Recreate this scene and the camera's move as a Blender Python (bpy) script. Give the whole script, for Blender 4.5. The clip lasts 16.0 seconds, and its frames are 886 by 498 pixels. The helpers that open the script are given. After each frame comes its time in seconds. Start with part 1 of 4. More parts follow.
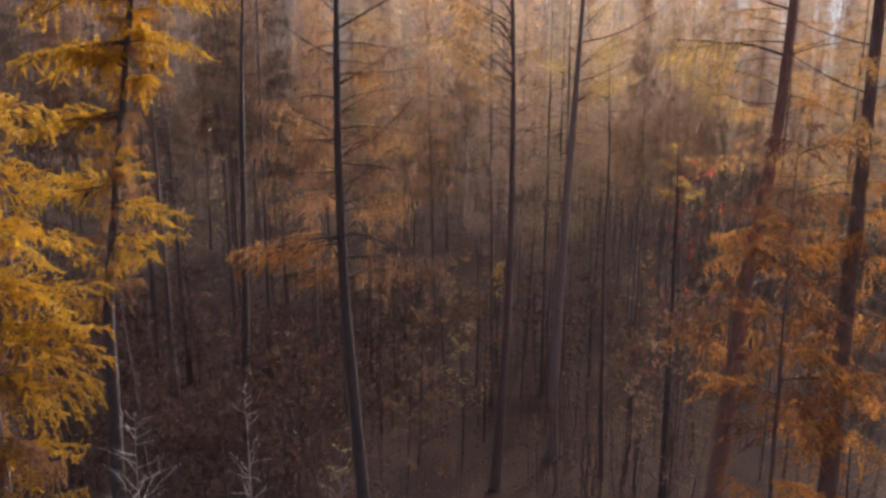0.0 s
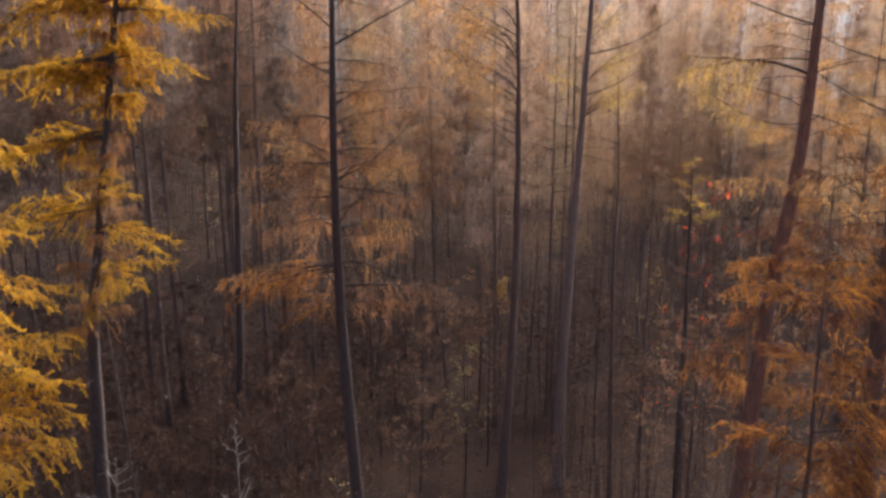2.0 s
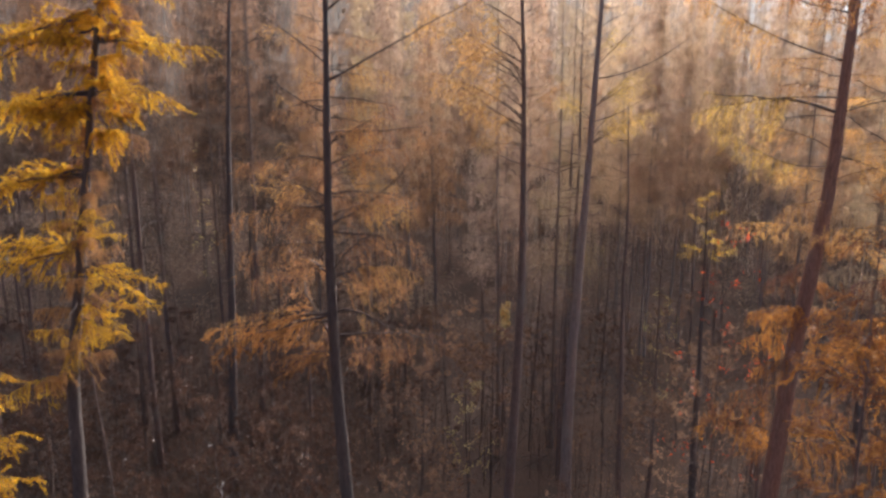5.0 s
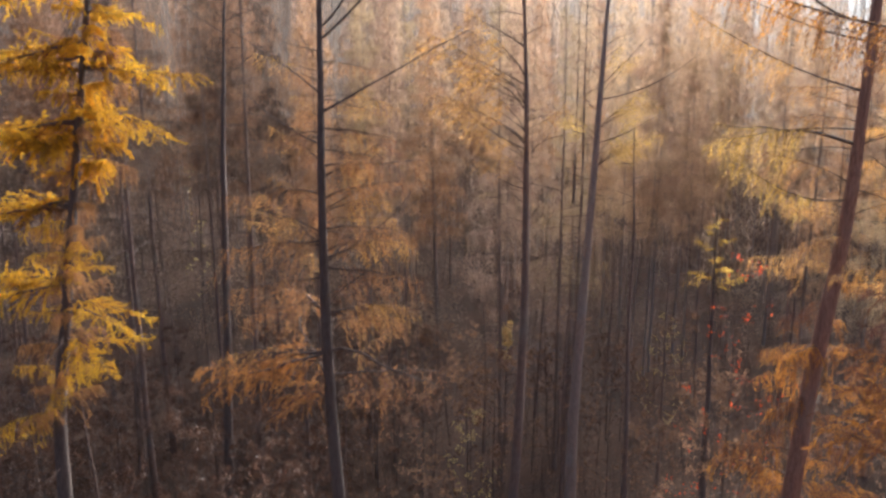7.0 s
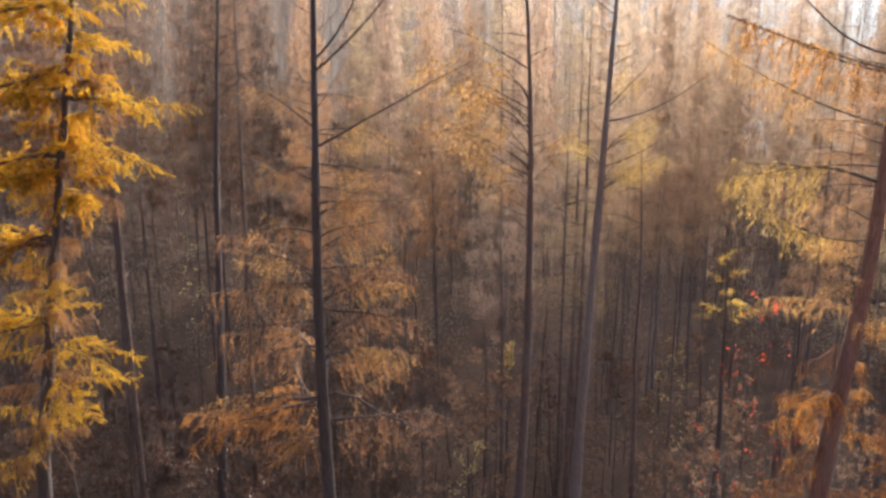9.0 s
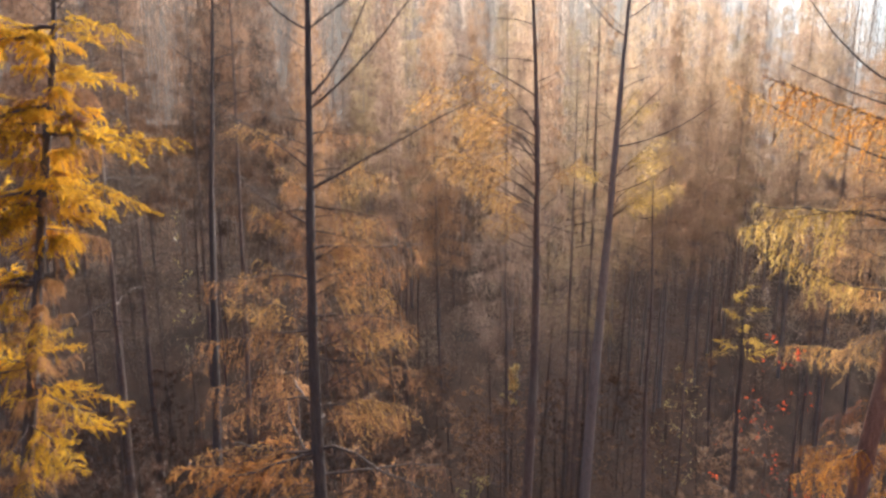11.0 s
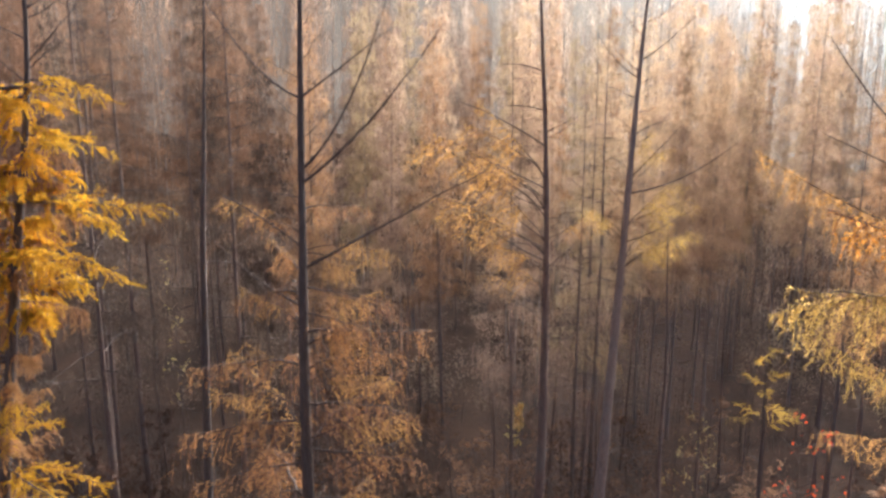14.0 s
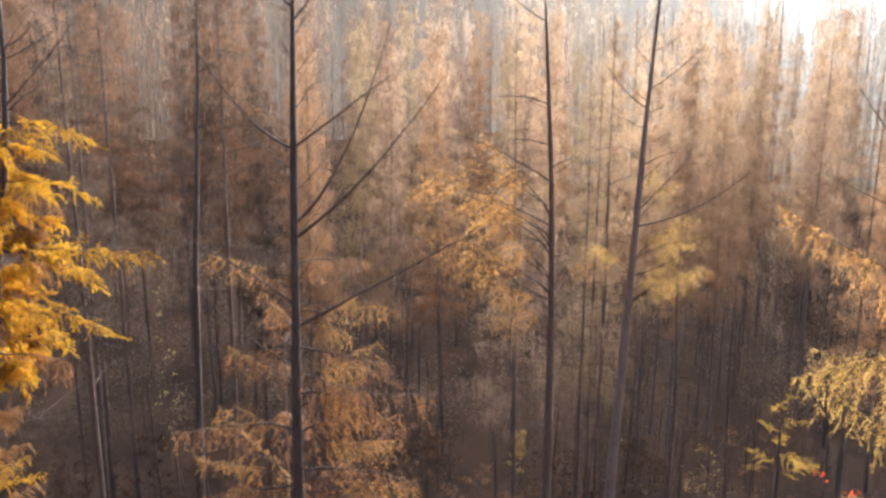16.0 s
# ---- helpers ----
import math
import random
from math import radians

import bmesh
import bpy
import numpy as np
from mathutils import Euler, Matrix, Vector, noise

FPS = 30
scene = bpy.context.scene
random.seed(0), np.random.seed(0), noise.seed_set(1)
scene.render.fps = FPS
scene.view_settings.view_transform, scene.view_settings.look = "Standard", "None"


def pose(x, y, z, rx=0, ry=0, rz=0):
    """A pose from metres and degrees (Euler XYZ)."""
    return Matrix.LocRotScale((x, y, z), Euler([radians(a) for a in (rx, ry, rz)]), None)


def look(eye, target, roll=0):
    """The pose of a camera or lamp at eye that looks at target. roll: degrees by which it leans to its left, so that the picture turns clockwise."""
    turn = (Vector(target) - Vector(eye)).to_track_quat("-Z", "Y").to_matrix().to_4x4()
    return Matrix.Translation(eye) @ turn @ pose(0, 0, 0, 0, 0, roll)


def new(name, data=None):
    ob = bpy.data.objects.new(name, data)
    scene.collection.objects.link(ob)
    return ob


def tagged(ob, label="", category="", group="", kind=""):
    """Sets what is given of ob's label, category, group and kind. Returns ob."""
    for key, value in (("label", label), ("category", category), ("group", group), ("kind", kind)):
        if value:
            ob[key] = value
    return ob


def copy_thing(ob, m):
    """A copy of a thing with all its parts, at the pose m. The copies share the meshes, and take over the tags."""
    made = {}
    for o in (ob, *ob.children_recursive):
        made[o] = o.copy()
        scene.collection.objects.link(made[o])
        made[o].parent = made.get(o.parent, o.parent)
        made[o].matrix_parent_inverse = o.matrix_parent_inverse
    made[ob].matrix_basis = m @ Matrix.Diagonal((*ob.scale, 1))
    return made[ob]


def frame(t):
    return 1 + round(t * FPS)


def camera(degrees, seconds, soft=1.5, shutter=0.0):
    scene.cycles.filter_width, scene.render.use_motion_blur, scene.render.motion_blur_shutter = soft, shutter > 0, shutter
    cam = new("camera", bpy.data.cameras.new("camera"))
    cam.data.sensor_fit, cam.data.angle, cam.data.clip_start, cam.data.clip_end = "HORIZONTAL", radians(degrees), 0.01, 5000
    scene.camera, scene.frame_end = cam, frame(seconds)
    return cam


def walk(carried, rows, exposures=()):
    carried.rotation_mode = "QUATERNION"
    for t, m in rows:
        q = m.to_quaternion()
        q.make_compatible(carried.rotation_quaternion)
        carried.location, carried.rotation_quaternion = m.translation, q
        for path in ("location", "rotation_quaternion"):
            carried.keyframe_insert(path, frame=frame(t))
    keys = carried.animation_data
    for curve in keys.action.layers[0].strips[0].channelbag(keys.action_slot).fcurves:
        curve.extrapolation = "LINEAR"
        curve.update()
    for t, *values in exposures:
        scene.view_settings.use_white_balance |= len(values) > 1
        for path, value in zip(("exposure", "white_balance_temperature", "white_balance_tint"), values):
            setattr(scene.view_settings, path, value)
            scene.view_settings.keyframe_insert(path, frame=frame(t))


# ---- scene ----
cam = camera(66.4, 16.0, soft=2.75)
METRES, EYE, TILT, LEAN, TURN = 9.0, 14.0, -11.0, 0.0, 0.0
ROWS = [
    (0.0, 0.0, 0.0, 0.0, 0.0, 0.0, 0.0),
    (0.5, -0.0009, 0.0302, 0.0187, 0.01, 0.02, 0.01),
    (1.0, -0.0024, 0.0594, 0.0367, 0.03, 0.07, 0.02),
    (1.5, -0.0036, 0.0864, 0.0562, 0.05, 0.09, 0.02),
    (2.0, -0.0046, 0.1121, 0.0759, 0.07, 0.11, 0.03),
    (2.5, -0.0071, 0.1362, 0.0952, 0.05, 0.13, 0.02),
    (3.0, -0.0086, 0.1583, 0.1149, 0.04, 0.15, 0.02),
    (3.5, -0.0094, 0.1792, 0.1354, 0.04, 0.15, 0.03),
    (4.0, -0.0093, 0.1975, 0.1567, 0.06, 0.16, 0.01),
    (6.5, -0.0021, 0.283, 0.2584, 0.27, 0.45, -0.02),
    (7.0, -0.002, 0.3016, 0.2812, 0.28, 0.47, 0.01),
    (7.5, -0.0034, 0.3209, 0.3044, 0.22, 0.49, 0.03),
    (8.0, -0.0045, 0.3411, 0.3285, 0.22, 0.47, 0.03),
    (8.5, -0.0055, 0.3623, 0.3518, 0.24, 0.49, 0.01),
    (9.0, -0.0056, 0.3836, 0.3756, 0.26, 0.53, -0.01),
    (11.5, -0.0059, 0.4934, 0.5036, 0.52, 0.62, -0.16),
    (12.0, -0.0075, 0.5123, 0.5303, 0.52, 0.67, -0.16),
    (12.5, -0.0108, 0.5323, 0.5558, 0.53, 0.75, -0.16),
    (13.0, -0.0137, 0.5509, 0.5821, 0.52, 0.8, -0.19),
    (13.5, -0.0132, 0.5691, 0.6101, 0.55, 0.76, -0.19),
    (14.0, -0.0148, 0.5884, 0.6361, 0.56, 0.86, -0.22),
    (14.5, -0.0169, 0.6083, 0.6632, 0.57, 0.92, -0.22),
    (15.0, -0.0189, 0.6259, 0.6897, 0.56, 0.92, -0.24),
    (15.5, -0.0209, 0.6441, 0.714, 0.55, 1.01, -0.31),
    (16.0, -0.0194, 0.663, 0.7378, 0.55, 1.07, -0.32),
]
EXPOSURES = ((0.0, 0.74, 4740, 10), (7.0, 1.27, 4620, 3), (16.0, 1.45, 4600, 1))
walk(cam, [(t, pose(0, 0, EYE, TILT, LEAN, TURN) @ pose(METRES * x, METRES * y, METRES * z, 90 + pitch, roll, yaw)) for t, x, y, z, yaw, pitch, roll in ROWS], EXPOSURES)


# ---- light ----
SUN_AZ, SUN_EL = 27.0, 31.0          # degrees to the right of straight ahead, and above the horizon
toward_sun = Vector((math.sin(radians(SUN_AZ)) * math.cos(radians(SUN_EL)), math.cos(radians(SUN_AZ)) * math.cos(radians(SUN_EL)), math.sin(radians(SUN_EL))))
world = bpy.data.worlds.new("world")
scene.world = world
world.use_nodes = True
sky = world.node_tree.nodes.new("ShaderNodeTexSky")
sky.sky_type, sky.sun_disc = "NISHITA", False
sky.sun_elevation, sky.sun_rotation = radians(SUN_EL), radians(SUN_AZ)
sky.air_density, sky.dust_density, sky.ozone_density = 0.3, 8.0, 0.1
world.node_tree.nodes["Background"].inputs["Strength"].default_value = 0.15
warm = world.node_tree.nodes.new("ShaderNodeMix")          # the autumn haze takes the blue out of the sky
warm.data_type, warm.blend_type = "RGBA", "MULTIPLY"
warm.inputs[0].default_value, warm.inputs[7].default_value = 1.0, (1.08, 0.93, 0.76, 1.0)
world.node_tree.links.new(sky.outputs[0], warm.inputs[6])
world.node_tree.links.new(warm.outputs[2], world.node_tree.nodes["Background"].inputs[0])
sun = new("sun", bpy.data.lights.new("sun", "SUN"))
sun.data.energy, sun.data.angle, sun.data.color = 3.9, radians(14.0), (1.0, 0.78, 0.55)
sun.matrix_world = look(toward_sun * 60, (0, 0, 0))


# ---- materials ----
def material(name):
    m = bpy.data.materials.new(name)
    m.use_nodes = True
    t = m.node_tree
    t.nodes.clear()
    out = t.nodes.new("ShaderNodeOutputMaterial")
    return m, t, out


def node(t, kind, **given):
    n = t.nodes.new(kind)
    for key, value in given.items():
        n.inputs[key.replace("_", " ")].default_value = value
    return n


def ramp(t, source, stops):
    r = t.nodes.new("ShaderNodeValToRGB")
    el = r.color_ramp.elements
    while len(el) < len(stops):
        el.new(0.5)
    for e, (at, colour) in zip(el, stops):
        e.position, e.color = at, (*colour, 1)
    t.links.new(source, r.inputs[0])
    return r


def mixed(t, kind, factor, a, b):
    n = t.nodes.new("ShaderNodeMix")
    n.data_type, n.blend_type = "RGBA", kind
    for value, socket in ((factor, n.inputs[0]), (a, n.inputs[6]), (b, n.inputs[7])):
        if hasattr(value, "links"):
            t.links.new(value, socket)
        elif isinstance(value, tuple):
            socket.default_value = (*value, 1)
        else:
            socket.default_value = value
    return n.outputs[2]


def bark(name, dark, light, lichen=(0.30, 0.31, 0.25)):
    """Plated conifer bark: long upright plates, fine grain and patches of lichen."""
    m, t, out = material(name)
    co = t.nodes.new("ShaderNodeTexCoord")
    mp = node(t, "ShaderNodeMapping")
    mp.inputs["Scale"].default_value = (9, 9, 1.6)
    t.links.new(co.outputs["Object"], mp.inputs[0])
    plates = node(t, "ShaderNodeTexNoise", Scale=3.0, Detail=6.0, Roughness=0.65)
    t.links.new(mp.outputs[0], plates.inputs[0])
    r = ramp(t, plates.outputs[0], [(0.3, dark), (0.7, light)])
    stain = node(t, "ShaderNodeTexNoise", Scale=0.9, Detail=3.0)
    t.links.new(co.outputs["Object"], stain.inputs[0])
    f = ramp(t, stain.outputs[0], [(0.52, (0, 0, 0)), (0.72, (0.55, 0.55, 0.55))])
    colour = mixed(t, "MIX", f.outputs[0], r.outputs[0], lichen)
    b = node(t, "ShaderNodeBsdfPrincipled", Roughness=0.92)
    t.links.new(colour, b.inputs["Base Color"])
    bump = node(t, "ShaderNodeBump", Strength=0.8, Distance=0.03)
    t.links.new(plates.outputs[0], bump.inputs["Height"])
    t.links.new(bump.outputs[0], b.inputs["Normal"])
    t.links.new(b.outputs[0], out.inputs[0])
    return m


def leaf(name, main, other, through_it=0.6, patch=0.9, spread=0.4, gloss=0.03, dull=0.0):
    """Thin needles or leaves: part of the light goes through them; colour drifts in patches and from blade to blade."""
    m, t, out = material(name)
    geo = t.nodes.new("ShaderNodeNewGeometry")
    info = t.nodes.new("ShaderNodeObjectInfo")
    big = node(t, "ShaderNodeTexNoise", Scale=patch, Detail=3.0)
    t.links.new(geo.outputs["Position"], big.inputs[0])
    add = t.nodes.new("ShaderNodeMath")
    add.operation = "MULTIPLY_ADD"
    t.links.new(geo.outputs["Random Per Island"], add.inputs[0])
    add.inputs[1].default_value = spread
    t.links.new(big.outputs[0], add.inputs[2])
    sub = t.nodes.new("ShaderNodeMath")
    sub.operation = "MULTIPLY_ADD"
    t.links.new(info.outputs["Random"], sub.inputs[0])
    sub.inputs[1].default_value = 0.22
    t.links.new(add.outputs[0], sub.inputs[2])
    r = ramp(t, sub.outputs[0], [(0.54 + dull, other), (0.78 + dull, tuple(0.45 * a + 0.55 * b for a, b in zip(other, main))), (1.04 + dull, main)])
    d = node(t, "ShaderNodeBsdfDiffuse")
    tr = node(t, "ShaderNodeBsdfTranslucent")
    gl = node(t, "ShaderNodeBsdfGlossy", Roughness=0.35)
    gl.inputs[0].default_value = (0.5, 0.5, 0.5, 1)
    for s in (d, tr):
        t.links.new(r.outputs[0], s.inputs[0])
    mx = t.nodes.new("ShaderNodeMixShader")
    mx.inputs[0].default_value = through_it
    t.links.new(d.outputs[0], mx.inputs[1])
    t.links.new(tr.outputs[0], mx.inputs[2])
    m2 = t.nodes.new("ShaderNodeMixShader")
    m2.inputs[0].default_value = gloss
    t.links.new(mx.outputs[0], m2.inputs[1])
    t.links.new(gl.outputs[0], m2.inputs[2])
    t.links.new(m2.outputs[0], out.inputs[0])
    return m


def litter(name):
    m, t, out = material(name)
    geo = t.nodes.new("ShaderNodeNewGeometry")
    big = node(t, "ShaderNodeTexNoise", Scale=0.35, Detail=5.0)
    fine = node(t, "ShaderNodeTexVoronoi", Scale=14.0)
    for n in (big, fine):
        t.links.new(geo.outputs["Position"], n.inputs[0])
    flake = ramp(t, fine.outputs["Distance"], [(0.1, (0.5, 0.42, 0.35)), (0.8, (0.2, 0.16, 0.13))])
    a = ramp(t, big.outputs[0], [(0.35, (0.072, 0.044, 0.026)), (0.65, (0.142, 0.086, 0.05))])
    colour = mixed(t, "OVERLAY", 0.5, a.outputs[0], flake.outputs[0])
    b = node(t, "ShaderNodeBsdfPrincipled", Roughness=0.95)
    t.links.new(colour, b.inputs["Base Color"])
    bump = node(t, "ShaderNodeBump", Strength=0.7, Distance=0.05)
    t.links.new(fine.outputs["Distance"], bump.inputs["Height"])
    t.links.new(bump.outputs[0], b.inputs["Normal"])
    t.links.new(b.outputs[0], out.inputs[0])
    return m


BARK = bark("larch_bark", (0.115, 0.078, 0.06), (0.28, 0.19, 0.145), (0.22, 0.195, 0.16))
DARK_BARK = bark("dark_larch_bark", (0.066, 0.05, 0.043), (0.165, 0.124, 0.104), (0.13, 0.112, 0.097))
BARK_RED = bark("red_larch_bark", (0.17, 0.092, 0.065), (0.40, 0.235, 0.165), (0.26, 0.20, 0.16))
TWIG = bark("twig_bark", (0.072, 0.050, 0.039), (0.18, 0.128, 0.097), (0.22, 0.19, 0.155))
# Grey bark made lighter in place of the haze before the trunk.
HAZE_GREY_BARK = bark("haze_grey_larch_bark", (0.20, 0.148, 0.122), (0.40, 0.305, 0.245), (0.38, 0.33, 0.27))
PALE_TWIG = bark("pale_twig_bark", (0.30, 0.26, 0.22), (0.50, 0.45, 0.40))
GOLD = leaf("golden_needles", (0.85, 0.53, 0.008), (0.25, 0.115, 0.034), 0.6, 2.2, 0.55, 0.02, 0.03)
ORANGE = leaf("orange_needles", (0.76, 0.36, 0.045), (0.15, 0.07, 0.052), 0.6, 1.1, 0.4, 0.03, 0.14)
RUSSET = leaf("russet_needles", (0.64, 0.33, 0.11), (0.20, 0.108, 0.08), 0.64, 1.4, 0.5, 0.03, 0.1)
COPPER = leaf("copper_gold_needles", (0.80, 0.46, 0.12), (0.29, 0.16, 0.095), 0.64, 1.6, 0.55, 0.03, 0.04)
BRONZE = leaf("bronze_needles", (0.68, 0.33, 0.075), (0.17, 0.08, 0.052), 0.6, 2.2, 0.6)
# Gold paled toward haze, for trees farther off.
PALE_GOLD = leaf("haze_pale_gold_needles", (0.66, 0.48, 0.29), (0.43, 0.29, 0.205), 0.7, 0.5)
YELLOW = leaf("yellow_needles", (0.80, 0.54, 0.13), (0.36, 0.22, 0.09), 0.64, 1.6, 0.55)
LEMON = leaf("lemon_needles", (0.86, 0.62, 0.10), (0.55, 0.33, 0.06), 0.65)
AMBER = leaf("amber_needles", (0.52, 0.32, 0.165), (0.27, 0.16, 0.105), 0.68, 0.5)
# Olive darkened in place of shade, for the trees at left.
DULL_OLIVE = leaf("shade_olive_needles", (0.165, 0.115, 0.078), (0.088, 0.06, 0.047), 0.5, 0.5)
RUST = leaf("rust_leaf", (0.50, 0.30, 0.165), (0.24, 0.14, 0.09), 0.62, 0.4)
DUSKY = leaf("dusky_russet_needles", (0.46, 0.32, 0.215), (0.26, 0.175, 0.135), 0.68, 0.4)
OLIVE = leaf("olive_needles", (0.50, 0.37, 0.20), (0.32, 0.22, 0.145), 0.7, 0.4)
UMBER = leaf("umber_inner_needles", (0.52, 0.29, 0.10), (0.20, 0.108, 0.08), 0.6, 2.0, 0.5)
YELLOW_LEAF = leaf("yellow_leaf", (0.98, 0.78, 0.24), (0.88, 0.56, 0.14), 0.5, gloss=0.2)
RED_LEAF = leaf("red_leaf", (0.90, 0.13, 0.02), (0.62, 0.10, 0.03))
# Brown darkened to stand for shade at left; fallen leaves share it.
BROWN_LEAF = leaf("shade_brown_leaf", (0.17, 0.095, 0.058), (0.08, 0.047, 0.035), 0.45, 0.4)
# Straw so pale that it stands in for haze on far crowns.
STRAW = leaf("haze_straw_leaf", (0.68, 0.53, 0.40), (0.49, 0.365, 0.28), 0.68, 0.12)
THICKET_LEAF = leaf("withered_thicket_leaf", (0.33, 0.20, 0.115), (0.15, 0.09, 0.06), 0.55, 0.5)
# Browns dimmed for the left slope, where shade and thin haze are coloured in.
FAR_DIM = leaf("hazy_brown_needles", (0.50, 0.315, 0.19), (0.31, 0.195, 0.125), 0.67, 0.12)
DIM = leaf("shade_brown_needles", (0.36, 0.215, 0.125), (0.185, 0.112, 0.076), 0.62, 0.3)
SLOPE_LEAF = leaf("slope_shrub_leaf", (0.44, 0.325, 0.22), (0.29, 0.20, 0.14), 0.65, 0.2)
# Both stand barks are lightened to imitate haze over distant trunks.
STAND_BARK = bark("haze_lightened_bark", (0.15, 0.105, 0.08), (0.30, 0.22, 0.165), (0.30, 0.25, 0.19))
PALE_BARK = bark("haze_paled_bark", (0.22, 0.17, 0.135), (0.40, 0.32, 0.26), (0.42, 0.36, 0.30))
LITTER = litter("needle_litter")


# ---- mesh tools ----
def mesh_of(name, verts, faces, mat, smooth=True):
    me = bpy.data.meshes.new(name)
    me.from_pydata(np.asarray(verts, float).tolist(), [], [tuple(map(int, f)) for f in faces])
    me.materials.append(mat)
    if smooth:
        me.polygons.foreach_set("use_smooth", [True] * len(me.polygons))
    me.update()
    return me


def tube(points, radii, sides=6):
    """A bent, tapering stem: its vertices and faces."""
    p = np.asarray(points, float)
    d = np.gradient(p, axis=0)
    d /= np.linalg.norm(d, axis=1)[:, None] + 1e-9
    ref = np.array([0.0, 1.0, 0.0]) if abs(d[0][1]) < 0.8 else np.array([1.0, 0, 0])
    u = np.cross(d, ref)
    u /= np.linalg.norm(u, axis=1)[:, None] + 1e-9
    v = np.cross(d, u)
    a = np.linspace(0, 2 * np.pi, sides, endpoint=False)
    ring = u[:, None, :] * np.cos(a)[None, :, None] + v[:, None, :] * np.sin(a)[None, :, None]
    verts = (p[:, None, :] + ring * np.asarray(radii)[:, None, None]).reshape(-1, 3)
    faces = []
    for i in range(len(p) - 1):
        for j in range(sides):
            k = (j + 1) % sides
            faces.append((i * sides + j, i * sides + k, (i + 1) * sides + k, (i + 1) * sides + j))
    faces.append(tuple(range((len(p) - 1) * sides, len(p) * sides)))
    return verts, faces


def joined(pieces):
    verts, faces, n = [], [], 0
    for v, f in pieces:
        verts.append(v)
        faces += [tuple(i + n for i in q) for q in f]
        n += len(v)
    return np.concatenate(verts), faces


def blades(rng, at, way, length, width):
    """Thin pointed blades at the given points, in the given directions."""
    n = len(at)
    way = way / (np.linalg.norm(way, axis=1)[:, None] + 1e-9)
    side = np.cross(way, rng.normal(size=(n, 3)))
    side /= np.linalg.norm(side, axis=1)[:, None] + 1e-9
    ln = (length * rng.uniform(0.6, 1.3, n))[:, None]
    wd = (width * rng.uniform(0.7, 1.2, n))[:, None]
    v = np.stack([at + side * wd * 0.5, at - side * wd * 0.5, at + way * ln], 1).reshape(-1, 3)
    i = np.arange(n) * 3
    return v, np.stack([i, i + 1, i + 2], 1).tolist()


def part(name, me, parent, m=None, label=""):
    ob = new(name, me)
    ob.parent = parent
    if m is not None:
        ob.matrix_basis = m
    return tagged(ob, label)


def ground_height(x, y):
    """Level under the first trees, rising to a wooded slope ahead, steeper to the left."""
    far = min(max(y - 36.0, 0.0), 120.0)
    side = 1 / (1 + math.exp((x - 10.0) / 9.0))
    hill = (0.075 + 0.115 * side) * far * min(1.0, far / 25.0)
    return hill + 0.35 * noise.noise((x * 0.06, y * 0.06, 3.1)) + 0.12 * noise.noise((x * 0.3, y * 0.3, 7.7))


# ---- larch limbs ----
def limb_axis(rng, length, rise, bend, n=11, wobble=0.03):
    s = np.linspace(0, 1, n)
    w = np.cumsum(rng.normal(0, wobble, (n, 2)), axis=0)
    w -= w[0]
    return np.stack([length * s * (1 - 0.12 * abs(rise)), w[:, 0] * length * 0.6, length * (rise * s + bend * s * s) + w[:, 1] * length * 0.35], 1)


